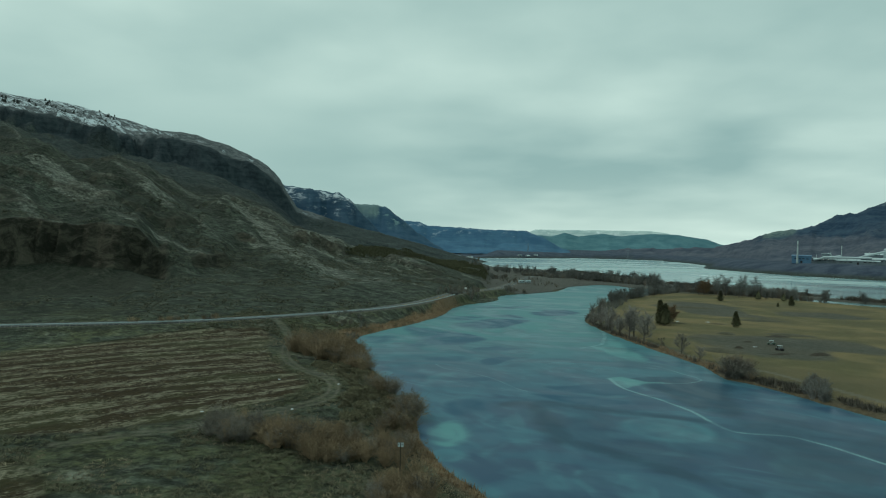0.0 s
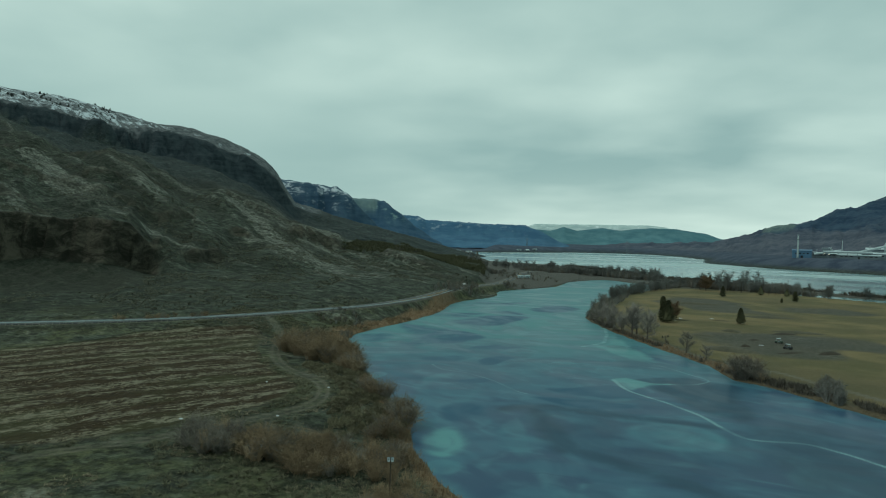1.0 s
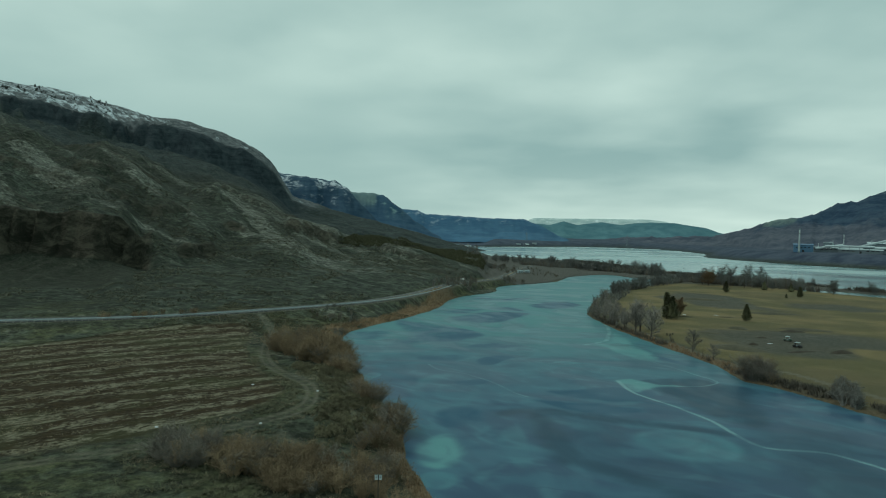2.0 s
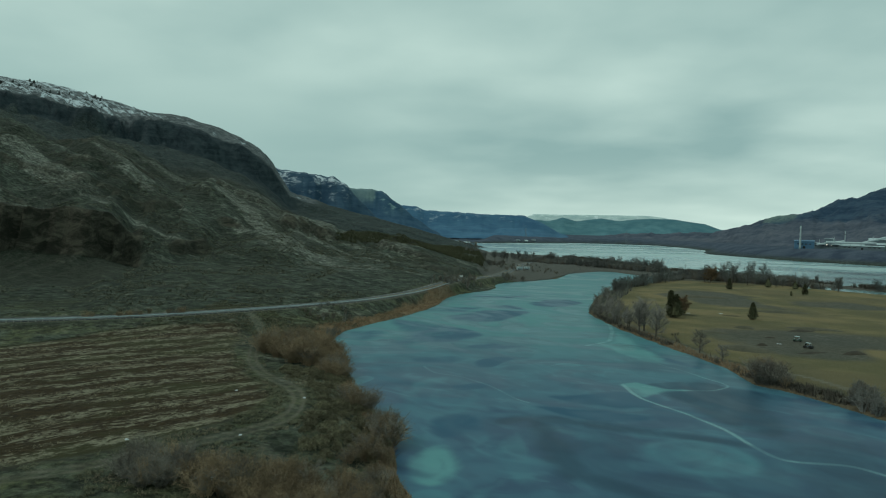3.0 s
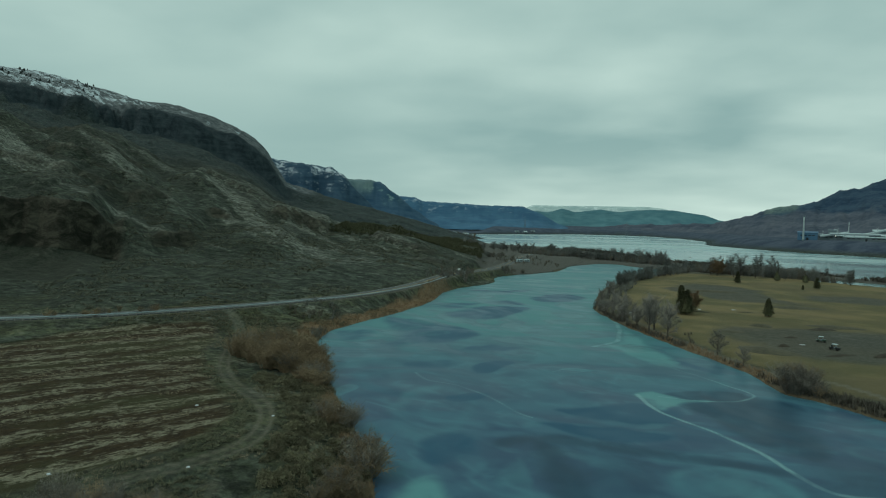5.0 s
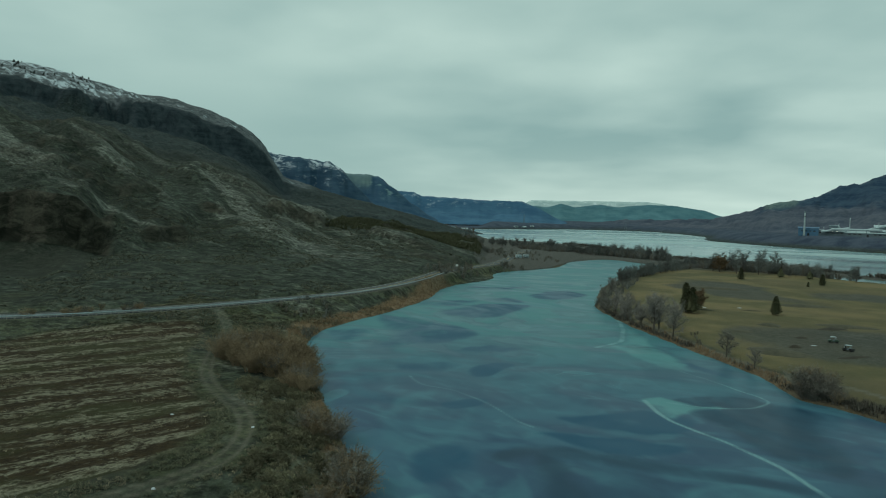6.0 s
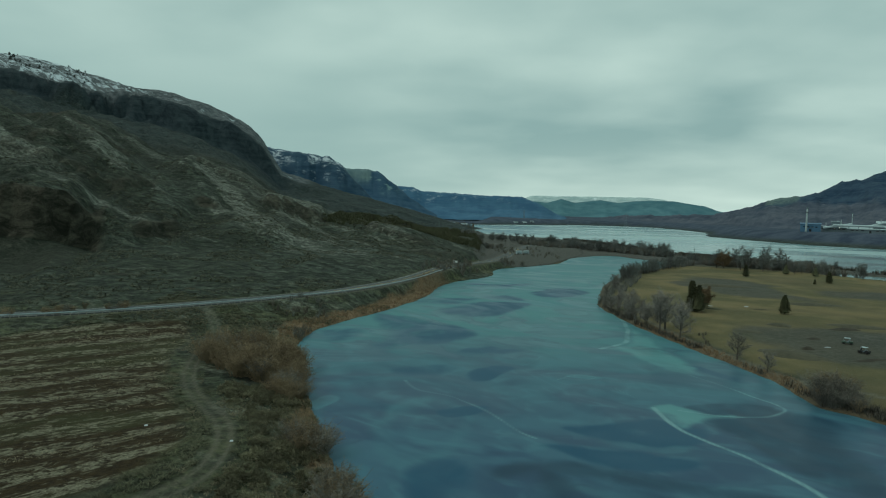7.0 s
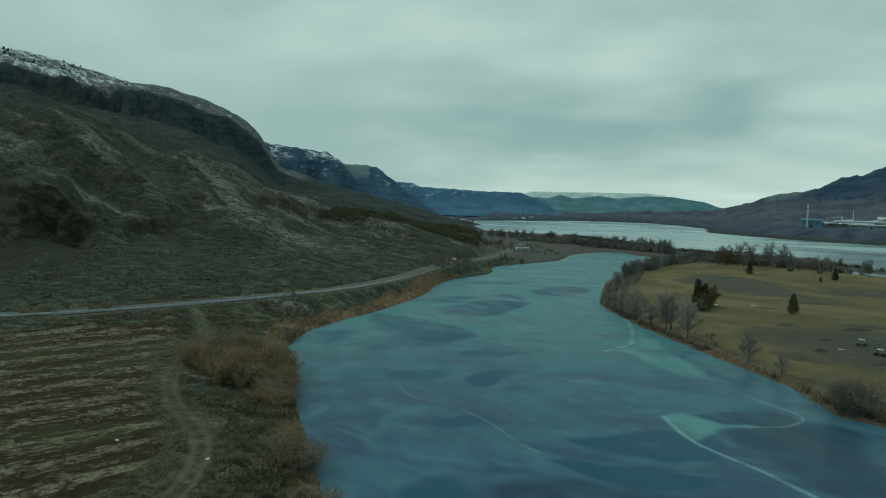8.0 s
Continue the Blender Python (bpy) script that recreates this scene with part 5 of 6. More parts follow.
plant_brush()
thicket(-58, 236, 5, 8, 10, 0.9, 0, 0.3)
thicket(-72, 268, 12, 12, 22, 0.75, radians(40), 0.5)
thicket(-30, 440, 20, 14, 34, 1.3, radians(60), 0.4)
thicket(-39, 418, 8, 18, 22, 1.1, radians(-10), 0.4)
thicket(8, 520, 12, 12, 18, 1.2, radians(50), 0.5)
thicket(-132, 226, 22, 5, 16, 0.9, radians(42), 0.4)
thicket(-185, 180, 25, 5, 12, 0.9, radians(36), 0.4)
# right bank
thicket(46, 333, 5, 18, 30, 1.0, radians(10), 0.45, "bank shrubs")
thicket(48, 296, 3, 14, 14, 0.9, radians(-14), 0.5, "bank shrubs")
thicket(60, 246, 2.0, 20, 10, 0.4, radians(-16), 0.4, "bank shrubs")
thicket(70.5, 191.5, 2.8, 3.6, 20, 1.95, radians(-20), 0.9, "bank shrubs")
thicket(71, 186, 2.4, 5, 12, 1.1, radians(-20), 0.7, "bank shrubs")
thicket(82.5, 167, 2.6, 15, 95, 0.95, radians(-22), 0.7, "bank shrubs")
thicket(98, 137, 2.8, 18, 100, 0.9, radians(-28), 0.6, "bank shrubs")
thicket(70, 420, 6, 60, 46, 1.2, radians(-16), 0.6, "bank shrubs")
thicket(92, 490, 32, 5, 60, 1.3, radians(60), 0.8, "bank shrubs")
thicket(140, 575, 44, 9, 110, 1.4, radians(60), 0.8, "bank shrubs")
thicket(178, 590, 26, 16, 110, 1.5, radians(-45), 0.7, "bank shrubs")

TREES = [tree_meshes(11, 3.9, k, 0.042, twigs=50) for k in (11, 12)] + [tree_meshes(9, 4.2, 13, 0.042, crown_from=0.22, twigs=50)]
MAT_JUNIPER = plain("juniper_needles", (0.040, 0.052, 0.046), 0.95, vary=0.3, by="object")
JUNIPERS = [conifer_meshes(6, 3.0, k, 7, 0.35, 0.4, MAT_JUNIPER) for k in (35, 36)]
MAT_FAR_TREE = plain("far_tree_twigs", (0.142, 0.156, 0.146), 0.95, vary=0.3, by="object")
FAR_TREES = [tree_meshes(11, 4.6, k, 0.075, 0.16, 11, 46, MAT_FAR_TREE) for k in (14, 15, 16)]
TALL = [tree_meshes(16, 6.5, k, 0.075, 0.20, 13, 44, MAT_FAR_TREE) for k in (21, 22)]
RUST = [tree_meshes(12, 6.5, 23, 0.085, 0.20, 15, 110, MAT_RUST_LEAF)]
FIRS = [conifer_meshes(9, 2.9, 31, 16, 0.15), conifer_meshes(9, 1.7, 32, 18, 0.15), conifer_meshes(10, 3.9, 33, 14, 0.3), conifer_meshes(7, 3.6, 34, 8, 0.4)]

for x, y, k, sc in ((53, 270, 0, 1.25), (55.5, 273, 1, 1.3), (57, 259.5, 2, 1.3), (57, 291, 0, 1.0), (48.5, 294, 1, 0.8), (51, 283, 2, 0.95), (64.3, 230, 2, 0.95), (67, 216.5, 2, 0.65), (44.5, 316, 2, 0.75), (50, 325, 1, 0.7),
                    (62, 276, 1, 1.0), (47, 345, 0, 0.8), (55, 372, 1, 0.9), (62, 408, 2, 0.8), (60, 395, 0, 0.7)):
    plant_tree("bare_tree", TREES[k], x, y, "bare grey deciduous tree on the lake bank", "tree", "bank trees", sc, rng.uniform(0, 360))
for x, y, k, sc in ((165, 562, 0, 0.95), (172, 570, 1, 1.0), (185, 576, 1, 1.1), (194, 580, 0, 1.15), (206, 574, 1, 1.2), (214, 568, 0, 1.1), (187, 560, 1, 0.9), (193, 545, 0, 0.9), (178, 548, 0, 0.8), (203, 552, 1, 0.75), (216, 535, 0, 0.6), (208, 528, 1, 0.5),
                    (240, 500, 1, 0.7), (226, 520, 0, 0.65), (262, 545, 0, 0.8), (285, 530, 1, 0.7), (150, 640, 0, 0.6), (300, 500, 0, 0.7), (232, 560, 0, 0.55), (244, 540, 1, 0.5), (252, 580, 0, 0.55), (270, 560, 1, 0.6), (290, 545, 0, 0.55), (212, 560, 0, 0.55),
                    (236, 575, 1, 0.5), (305, 525, 1, 0.6), (320, 505, 0, 0.6), (262, 580, 1, 0.5), (225, 590, 0, 0.45), (200, 610, 1, 0.4)):
    plant_tree("cottonwood", TALL[k], x, y, "tall bare cottonwood between golf course and river", "tree", "causeway trees", sc, rng.uniform(0, 360))
plant_tree("cottonwood", RUST[0], 168, 556, "cottonwood with withered rust-brown leaves", "tree", "causeway trees", 1.2)
plant_tree("rust_tree", RUST[0], 82, 321, "broad tree with withered rust-brown leaves on the golf course", "tree", "", 0.85)
for x, y, k, sc, lab in ((113, 317, 0, 0.85, "small dark conical conifer on the fairway"), (75.6, 313, 1, 1.35, "slender dark columnar conifer"), (77.6, 311.5, 2, 1.05, "broad dark conifer beside a slender one"),
                         (160, 488, 2, 0.78, "round dark conifer at the fairway edge"), (200, 462, 0, 0.8, "dark conifer at the fairway edge"), (187, 452, 0, 0.35, "small young conifer on the fairway"),
                         (201, 525, 3, 1.05, "dark rounded evergreen by the river trees"), (217, 516, 3, 0.9, "dark rounded evergreen by the river trees")):
    plant_tree("conifer", FIRS[k], x, y, lab, "conifer", "golf course conifers", sc, rng.uniform(0, 360))
# a close row of bare trees along the north shore of the golf course
for k in range(38):
    t = k / 37
    x = float(np.interp(t, [0, 0.3, 0.65, 1], [66, 84, 116, 156])) + rng.uniform(0.5, 6)
    y = float(np.interp(t, [0, 0.3, 0.65, 1], [430, 475, 534, 606])) + rng.uniform(-5, 5)
    if ground_z(x, y) > 0.3:
        plant_tree("bare_tree", FAR_TREES[k % 3], x, y, "bare grey tree in a close row on the shore", "tree", "shore row trees", rng.uniform(0.55, 0.95), rng.uniform(0, 360))
for k in range(9):
    t = k / 8
    x, y = 47 + 6 * t + rng.uniform(-2, 4), 330 - 50 * t + rng.uniform(-5, 5)
    if ground_z(x, y) > 0.5:
        plant_tree("bare_tree", TREES[k % 3], x, y, "bare grey deciduous tree on the lake bank", "tree", "bank trees", rng.choice((0.5, 0.65, 0.8, 0.95)), rng.uniform(0, 360))
for k in range(46):
    t = k / 45
    x = float(np.interp(t, [0, 0.4, 1], [165, 215, 345])) + rng.uniform(-9, 9)
    y = float(np.interp(t, [0, 0.4, 1], [605, 560, 470])) + rng.uniform(-9, 9)
    if ground_z(x, y) > 0.4:
        plant_tree("bare_tree", FAR_TREES[k % 3], x, y, "bare grey deciduous tree between golf course and river", "tree", "causeway trees", rng.choice((0.5, 0.65, 0.8, 1.0)), rng.uniform(0, 360))
# trees along the causeway and river bank, far ahead
for k in range(130):
    t = k / 129
    x = float(np.interp(t, [0, 0.25, 0.5, 0.75, 1], [-30, 50, 92, 140, 160])) + rng.uniform(-9, 9)
    y = float(np.interp(t, [0, 0.25, 0.5, 0.75, 1], [960, 870, 760, 735, 690])) + rng.uniform(-16, 16)
    if ground_z(x, y) < 0.3:
        continue
    plant_tree("bare_tree", FAR_TREES[k % 3], x, y, "bare grey deciduous tree on the river causeway", "tree", "causeway trees", rng.choice((0.6, 0.7, 0.85, 1.0, 1.25)), rng.uniform(0, 360))
thicket(60, 820, 60, 24, 190, 1.8, radians(-50), 0.6, "causeway shrubs")
thicket(135, 720, 55, 14, 200, 2.0, radians(-55), 0.6, "causeway shrubs")
thicket(225, 565, 60, 16, 260, 2.2, radians(-50), 0.7, "causeway shrubs")
thicket(-18, 690, 26, 12, 50, 1.7, radians(10), 0.6, "terrace shrubs")
thicket(20, 640, 30, 60, 60, 1.0, 0, 0.4)
thicket(185, 590, 36, 14, 110, 2.2, radians(-50), 0.5)
thicket(-110, 1600, 40, 90, 40, 3.2, 0, 0.5)
join_scrub()
# conifers on the snowy rim
for k in range(84):
    az = rng.choice((rng.uniform(-43, -34), rng.uniform(-44, -37), rng.uniform(-34.8, -33.2)))
    r = rng.uniform(1400, 1500) if k % 4 else rng.uniform(1350, 1400)
    x, y = CX + r * math.sin(radians(az)), CY + r * math.cos(radians(az))
    plant_tree("conifer", JUNIPERS[k % 2], x, y, "small dark rounded juniper on the snowy rim", "conifer", "rim conifers", rng.uniform(0.4, 1.05), rng.uniform(0, 360))


# ---- ground cover ----
def scatter(n, x0, x1, y0, y1, keep, seed):
    g = np.random.default_rng(seed)
    x, y = g.uniform(x0, x1, n), g.uniform(y0, y1, n)
    z, zone, d = land(x, y)
    ok = keep(x, y, z, zone, d, g) & (z > 0.2)
    return x[ok], y[ok], z[ok], g


def tufts(name, label, category, x, y, z, g, width, height, blades, mat, spread=1.0, thick=0.13):
    """Many small plants in one mesh; each is a clump of bent blades."""
    n = len(x)
    a = g.uniform(0, 2 * np.pi, (n, blades))
    size = g.uniform(0.6, 1.3, (n, 1))
    bx = x[:, None] + g.normal(0, 0.28, (n, blades)) * width * size
    by = y[:, None] + g.normal(0, 0.28, (n, blades)) * width * size
    bz = np.repeat(z[:, None], blades, 1) - 0.06
    hx, hy = np.cos(a), np.sin(a)
    w = width * size * thick
    lean = g.uniform(0.1, 0.7, (n, blades)) * width * size * spread
    h = height * size * g.uniform(0.5, 1.1, (n, blades))
    v = np.empty((n, blades, 3, 3))
    v[..., 0, :] = np.stack([bx - hy * w, by + hx * w, bz], -1)
    v[..., 1, :] = np.stack([bx + hy * w, by - hx * w, bz], -1)
    v[..., 2, :] = np.stack([bx + hx * lean, by + hy * lean, bz + h], -1)
    f = np.arange(n * blades * 3).reshape(-1, 3)
    return tagged(new(name, mesh_from(name, v.reshape(-1, 3), f, [mat])), label, category, kind="stuff")


x, y, z, g = scatter(26000, -120, 20, 70, 300, lambda x, y, z, zn, d, g: d["left"] & (d["road"] > 7) & (d["track"] > 2) & (d["field"] < 0.3) & (fbm(x, y, 22, 3, 401) > -0.02), 1)
tufts("sagebrush", "grey-green sagebrush and dead weeds on the bank", "sagebrush", x, y, z, g, 0.9, 0.5, 26, MAT_SAGE, 1.8, 0.05)
x, y, z, g = scatter(70000, -480, 20, 230, 760, lambda x, y, z, zn, d, g: (z > 5.5) & (d["road"] > 9) & (zn[1, ..., 0] < 0.5) & (zn[2, ..., 2] > 0.7) & (fbm(x, y, 40, 3, 403) > -0.1) & (fbm(x, y, 13, 2, 404) > -0.12 + 0.45 * smooth(25, 90, z)), 2)
tufts("hillside_sagebrush", "dark sagebrush scattered over the stony hillside", "sagebrush", x, y, z, g, 1.3, 0.7, 12, MAT_HILL_SAGE, 1.5, 0.085)
x, y, z, g = scatter(5200, -150, -12, 560, 720, lambda x, y, z, zn, d, g: (z > 9) & (fbm(x, y, 30, 3, 409) > -0.15), 6)
tufts("evergreen_scrub", "dense dark green evergreen scrub on the terrace edge", "scrub", x, y, z, g, 2.2, 2.2, 14, MAT_NEEDLE)
rowdir = (math.cos(ROW_TURN), math.sin(ROW_TURN))
x, y, z, g = scatter(60000, -210, -40, 75, 252, lambda x, y, z, zn, d, g: (d["field"] > 0.4) & (fbm((x * rowdir[0] + y * rowdir[1]) * 0.2, (y * rowdir[0] - x * rowdir[1]) * 1.1, 5.0, 4, 405) + 0.3 * np.sin((y * rowdir[0] - x * rowdir[1]) * 2 * np.pi / 5.6) > 0.22), 3)
tufts("stubble", "pale straw stubble lying in rows on the ploughed field", "stubble", x, y, z, g, 0.6, 0.22, 5, MAT_STRAW, 1.6)
x, y, z, g = scatter(110000, -75, 110, 75, 460, lambda x, y, z, zn, d, g: (zn[0, ..., 2] > 0.42), 4)
tufts("reeds", "dry orange-brown reeds along the frozen shore", "reeds", x, y, z, g, 0.55, 1.0, 8, MAT_REED, 1.0, 0.07)
x, y, z, g = scatter(40000, -120, 0, 70, 280, lambda x, y, z, zn, d, g: d["left"] & (d["road"] > 7) & (d["track"] > 2) & (d["field"] < 0.3) & (fbm(x, y, 16, 3, 407) > 0.0), 5)
tufts("dry_grass", "pale dead grass tufts between the shrubs", "grass", x, y, z, g, 0.6, 0.35, 12, MAT_STRAW, 1.4, 0.06)

x, y, z, g = scatter(110000, -60, 460, 380, 1050, lambda x, y, z, zn, d, g: (~d["left"]) & (~d["far"]) & (d["river"] > 2) & (d["river"] < 20) & (d["road"] > 9) & (fbm(x, y, 26, 3, 411) > -0.18), 8)
tufts("bank_scrub", "low dark scrub along the river bank", "scrub", x, y, z, g, 2.8, 3.4, 10, MAT_BRUSH, 1.2, 0.10)

x, y, z, g = scatter(60000, 40, 170, 60, 330, lambda x, y, z, zn, d, g: d["lawn"] & (d["lake"] > 0.8) & (d["lake"] < np.where(y < 196, 5.5, 2.0)) & (fbm(x, y, 14, 3, 413) > np.where(y < 196, -0.3, 0.05)), 9)
tufts("shore_brush", "low dark brush along the golf course shore", "brush", x, y, z, g, 1.5, 1.7, 9, MAT_BRUSH, 1.2, 0.06)


# ---- riverside plant on the far bank ----
def bearing_place(az, r):
    return CX + r * math.sin(radians(az)), CY + r * math.cos(radians(az))


def shed(name, label, x, y, turn, length, depth, height, wall, roof, windows=0, pitch=0.18, category="building", group="", door=True):
    """A gabled building: walls, roof with eaves, door, windows with sills."""
    ob = holder(name, x, y, ground_z(x, y) - 0.3, turn, label, category, group)
    L, D, H = length / 2, depth / 2, height
    part("wall", Shape().prism([(-D, 0), (D, 0), (D, H), (0, H + depth * pitch), (-D, H)], -L, L).mesh("wall", wall), ob)
    e, t = 0.04 * depth + 0.2, 0.25
    up = depth * pitch
    k = up / D
    part("roof", Shape().prism([(-D - e, H - k * e + 0.02), (0, H + up + 0.02), (D + e, H - k * e + 0.02), (D + e, H - k * e + t), (0, H + up + t), (-D - e, H - k * e + t)], -L - e, L + e).mesh("roof", roof), ob)
    if door:
        w = min(4.0, length * 0.14)
        part("door", Shape().box((-w / 2, -D - 0.12, 0.3), (w / 2, -D + 0.05, min(H * 0.6, w * 1.2) + 0.3), cut=0.03).mesh("door", MAT_DARKMETAL), ob)
    if windows:
        gap = length / (windows + 1)
        me = Shape().box((-gap * 0.3, -0.1, 0), (gap * 0.3, 0.08, min(H * 0.22, 1.6)), cut=0.02).mesh("window", MAT_GLASS)
        sill = Shape().box((-gap * 0.32, -0.3, -0.2), (gap * 0.32, 0.0, -0.02), cut=0.02).mesh("sill", MAT_CONCRETE)
        for i in range(windows):
            px = -L + gap * (i + 1)
            if door and abs(px) < length * 0.09:
                continue
            p = part("window", me, ob)
            p.location = (px, -D - 0.02, H * 0.58)
            part("sill", sill, p)
    return ob


def smokestack(x, y, height, radius, label):
    ob = holder("smokestack", x, y, ground_z(x, y) - 0.5, 0, label, "smokestack", "plant")
    part("shaft", Shape().lathe([(radius * 1.5, 0), (radius * 1.3, height * 0.1), (radius, height * 0.5), (radius * 0.85, height)], 14).mesh("shaft", MAT_STACK, smooth_shade=True), ob)
    part("cap", Shape().lathe([(radius * 1.15, height * 0.97), (radius * 1.3, height * 0.98), (radius * 1.3, height * 1.01), (radius * 0.95, height * 1.02)], 14).mesh("cap", MAT_GREY), ob)
    part("platform", Shape().lathe([(radius * 0.9, height * 0.80), (radius * 2.0, height * 0.805), (radius * 2.0, height * 0.815), (radius * 0.9, height * 0.82)], 14).mesh("platform", MAT_DARKMETAL), ob)


def silo(x, y, height, radius, mat, label):
    ob = holder("silo", x, y, ground_z(x, y) - 0.5, 0, label, "silo", "plant")
    part("tank", Shape().lathe([(radius, 0), (radius, height * 0.82), (radius * 1.02, height * 0.83), (radius, height * 0.84)], 18).mesh("tank", mat, smooth_shade=True), ob)
    part("dome", Shape().lathe([(radius, height * 0.84), (radius * 0.8, height * 0.94), (radius * 0.4, height * 0.99), (radius * 0.1, height)], 18).mesh("dome", MAT_PALE, smooth_shade=True), ob)


def conveyor(x, y, turn, length, z0, z1, label):
    """An inclined conveyor gallery on trestles."""
    ob = holder("conveyor", x, y, ground_z(x, y), turn, label, "conveyor", "plant")
    part("gallery", Shape().tube([(-length / 2, 0, z0), (length / 2, 0, z1)], [2.2, 2.2], 6).mesh("gallery", MAT_PALE), ob)
    for i in range(5):
        t = (i + 0.5) / 5
        h = z0 + (z1 - z0) * t
        px = -length / 2 + length * t
        for d in (-2.0, 2.0):
            part("leg", Shape().tube([(px, d * 1.5, -1), (px, d * 0.5, h - 1.6)], [0.35, 0.35], 5).mesh("leg", MAT_GREY), ob)


TURN_P = -26.0
px, py = bearing_place(23.2, 1455)
smokestack(px, py, 47, 1.5, "tall pale concrete smokestack of the riverside plant")
for az, r, L, D, H, wall, roof, win, lab in (
        (23.5, 1475, 34, 22, 15, MAT_BLUE, MAT_BLUE, 4, "bright blue clad mill building beside the smokestack"),
        (24.0, 1520, 26, 20, 13, MAT_GREY, MAT_GREY, 4, "pale clad plant building"),
        (24.65, 1480, 16, 16, 9, MAT_GREY, MAT_GREY, 2, "low grey plant building"),
        (25.1, 1490, 14, 14, 20, MAT_GREY, MAT_GREY, 3, "grey tower block of the plant"),
        (25.6, 1540, 26, 20, 14, MAT_GREY, MAT_GREY, 4, "pale process building of the plant"),
        (25.9, 1475, 74, 20, 9, MAT_GREY, MAT_PALE, 9, "long low plant hall with a white roof"),
        (27.6, 1500, 90, 24, 12, MAT_GREY, MAT_PALE, 10, "long plant hall with a white roof"),
        (27.2, 1450, 70, 16, 7, MAT_GREY, MAT_PALE, 8, "low plant hall with a pale roof"),
        (29.6, 1470, 80, 24, 11, MAT_GREY, MAT_PALE, 9, "long plant hall with a white roof"),
        (28.4, 1560, 40, 30, 20, MAT_GREY, MAT_PALE, 5, "grey process building of the plant"),
        (31.5, 1480, 70, 24, 12, MAT_GREY, MAT_PALE, 8, "long plant hall with a pale roof")):
    px, py = bearing_place(az, r)
    shed("plant_building", lab, px, py, TURN_P, L, D, H, wall, roof, win, 0.1, "industrial building", "plant")
px, py = bearing_place(26.15, 1530)
smokestack(px, py, 40, 0.8, "thin steel stack of the riverside plant")
for az, r, h, rad, m in ((25.3, 1515, 24, 6, MAT_PALE), (26.2, 1520, 17, 5, MAT_GREY), (29.0, 1520, 34, 6, MAT_PALE)):
    px, py = bearing_place(az, r)
    silo(px, py, h, rad, m, "domed silo of the riverside plant")
for az, r, h in ((24.5, 1500, 20), (25.45, 1500, 26), (27.9, 1520, 28)):
    px, py = bearing_place(az, r)
    smokestack(px, py, h, 0.55, "slim steel vent stack of the riverside plant")
px, py = bearing_place(25.2, 1462)
conveyor(px, py, TURN_P, 46, 7, 15, "short inclined conveyor gallery on trestles")
px, py = bearing_place(28.0, 1475)
conveyor(px, py, TURN_P, 70, 9, 30, "pale inclined conveyor gallery on trestles")
px, py = bearing_place(26.5, 1440)
conveyor(px, py, TURN_P, 80, 12, 12, "pale level conveyor gallery on trestles")


def yard_lamp(az, r, h):
    px, py = bearing_place(az, r)
    ob = holder("yard_lamp", px, py, None, TURN_P, "lit yard lamp on a mast at the plant", "yard lamp", "plant lamps")
    part("mast", Shape().tube([(0, 0, -0.3), (0, 0, h)], [0.3, 0.2], 6).mesh("mast", MAT_GREY), ob)
    part("head", Shape().box((-0.5, -0.3, h), (0.5, 0.3, h + 0.55), cut=0.12).mesh("head", MAT_LAMP), ob)


yard_lamp(24.98, 1420, 8)
yard_lamp(25.28, 1420, 8)


def pylon(x, y, height, turn, label):
    """A lattice tower: four legs, braces, three cross-arms."""
    ob = holder("pylon", x, y, None, turn, label, "pylon", "pylons")
    b, w = height * 0.10, height * 0.022
    for sx in (-1, 1):
        for sy in (-1, 1):
            part("leg", Shape().tube([(sx * b, sy * b, -1), (sx * w, sy * w, height * 0.6), (sx * w * 0.6, sy * w * 0.6, height)], [0.6, 0.45, 0.3], 4).mesh("leg", MAT_GREY), ob)
    for z in (0.15, 0.3, 0.45, 0.6):
        q, q2 = b + (w - b) * z / 0.6, b + (w - b) * max(0, z - 0.14) / 0.6
        for s1, s2, a in ((1, -1, 0), (-1, 1, 0), (1, -1, 1), (-1, 1, 1)):
            p0 = (s1 * q2, q2, (z - 0.14) * height) if a == 0 else (q2, s1 * q2, (z - 0.14) * height)
            p1 = (s2 * q, q, z * height) if a == 0 else (q, s2 * q, z * height)
            part("brace", Shape().tube([p0, p1], [0.28, 0.28], 4).mesh("brace", MAT_GREY), ob)
    for z, L in ((0.68, 0.2), (0.8, 0.17), (0.92, 0.13)):
        part("arm", Shape().tube([(-L * height, 0, z * height), (0, 0, z * height + 1.2), (L * height, 0, z * height)], [0.2, 0.7, 0.2], 4).mesh("arm", MAT_GREY), ob)


px, py = bearing_place(10.25, 2950)
pylon(px, py, 62, -10, "tall steel lattice power pylon on the far bank")
px, py = bearing_place(1.6, 3050)
pylon(px, py, 40, -10, "steel lattice power pylon on the far bank")

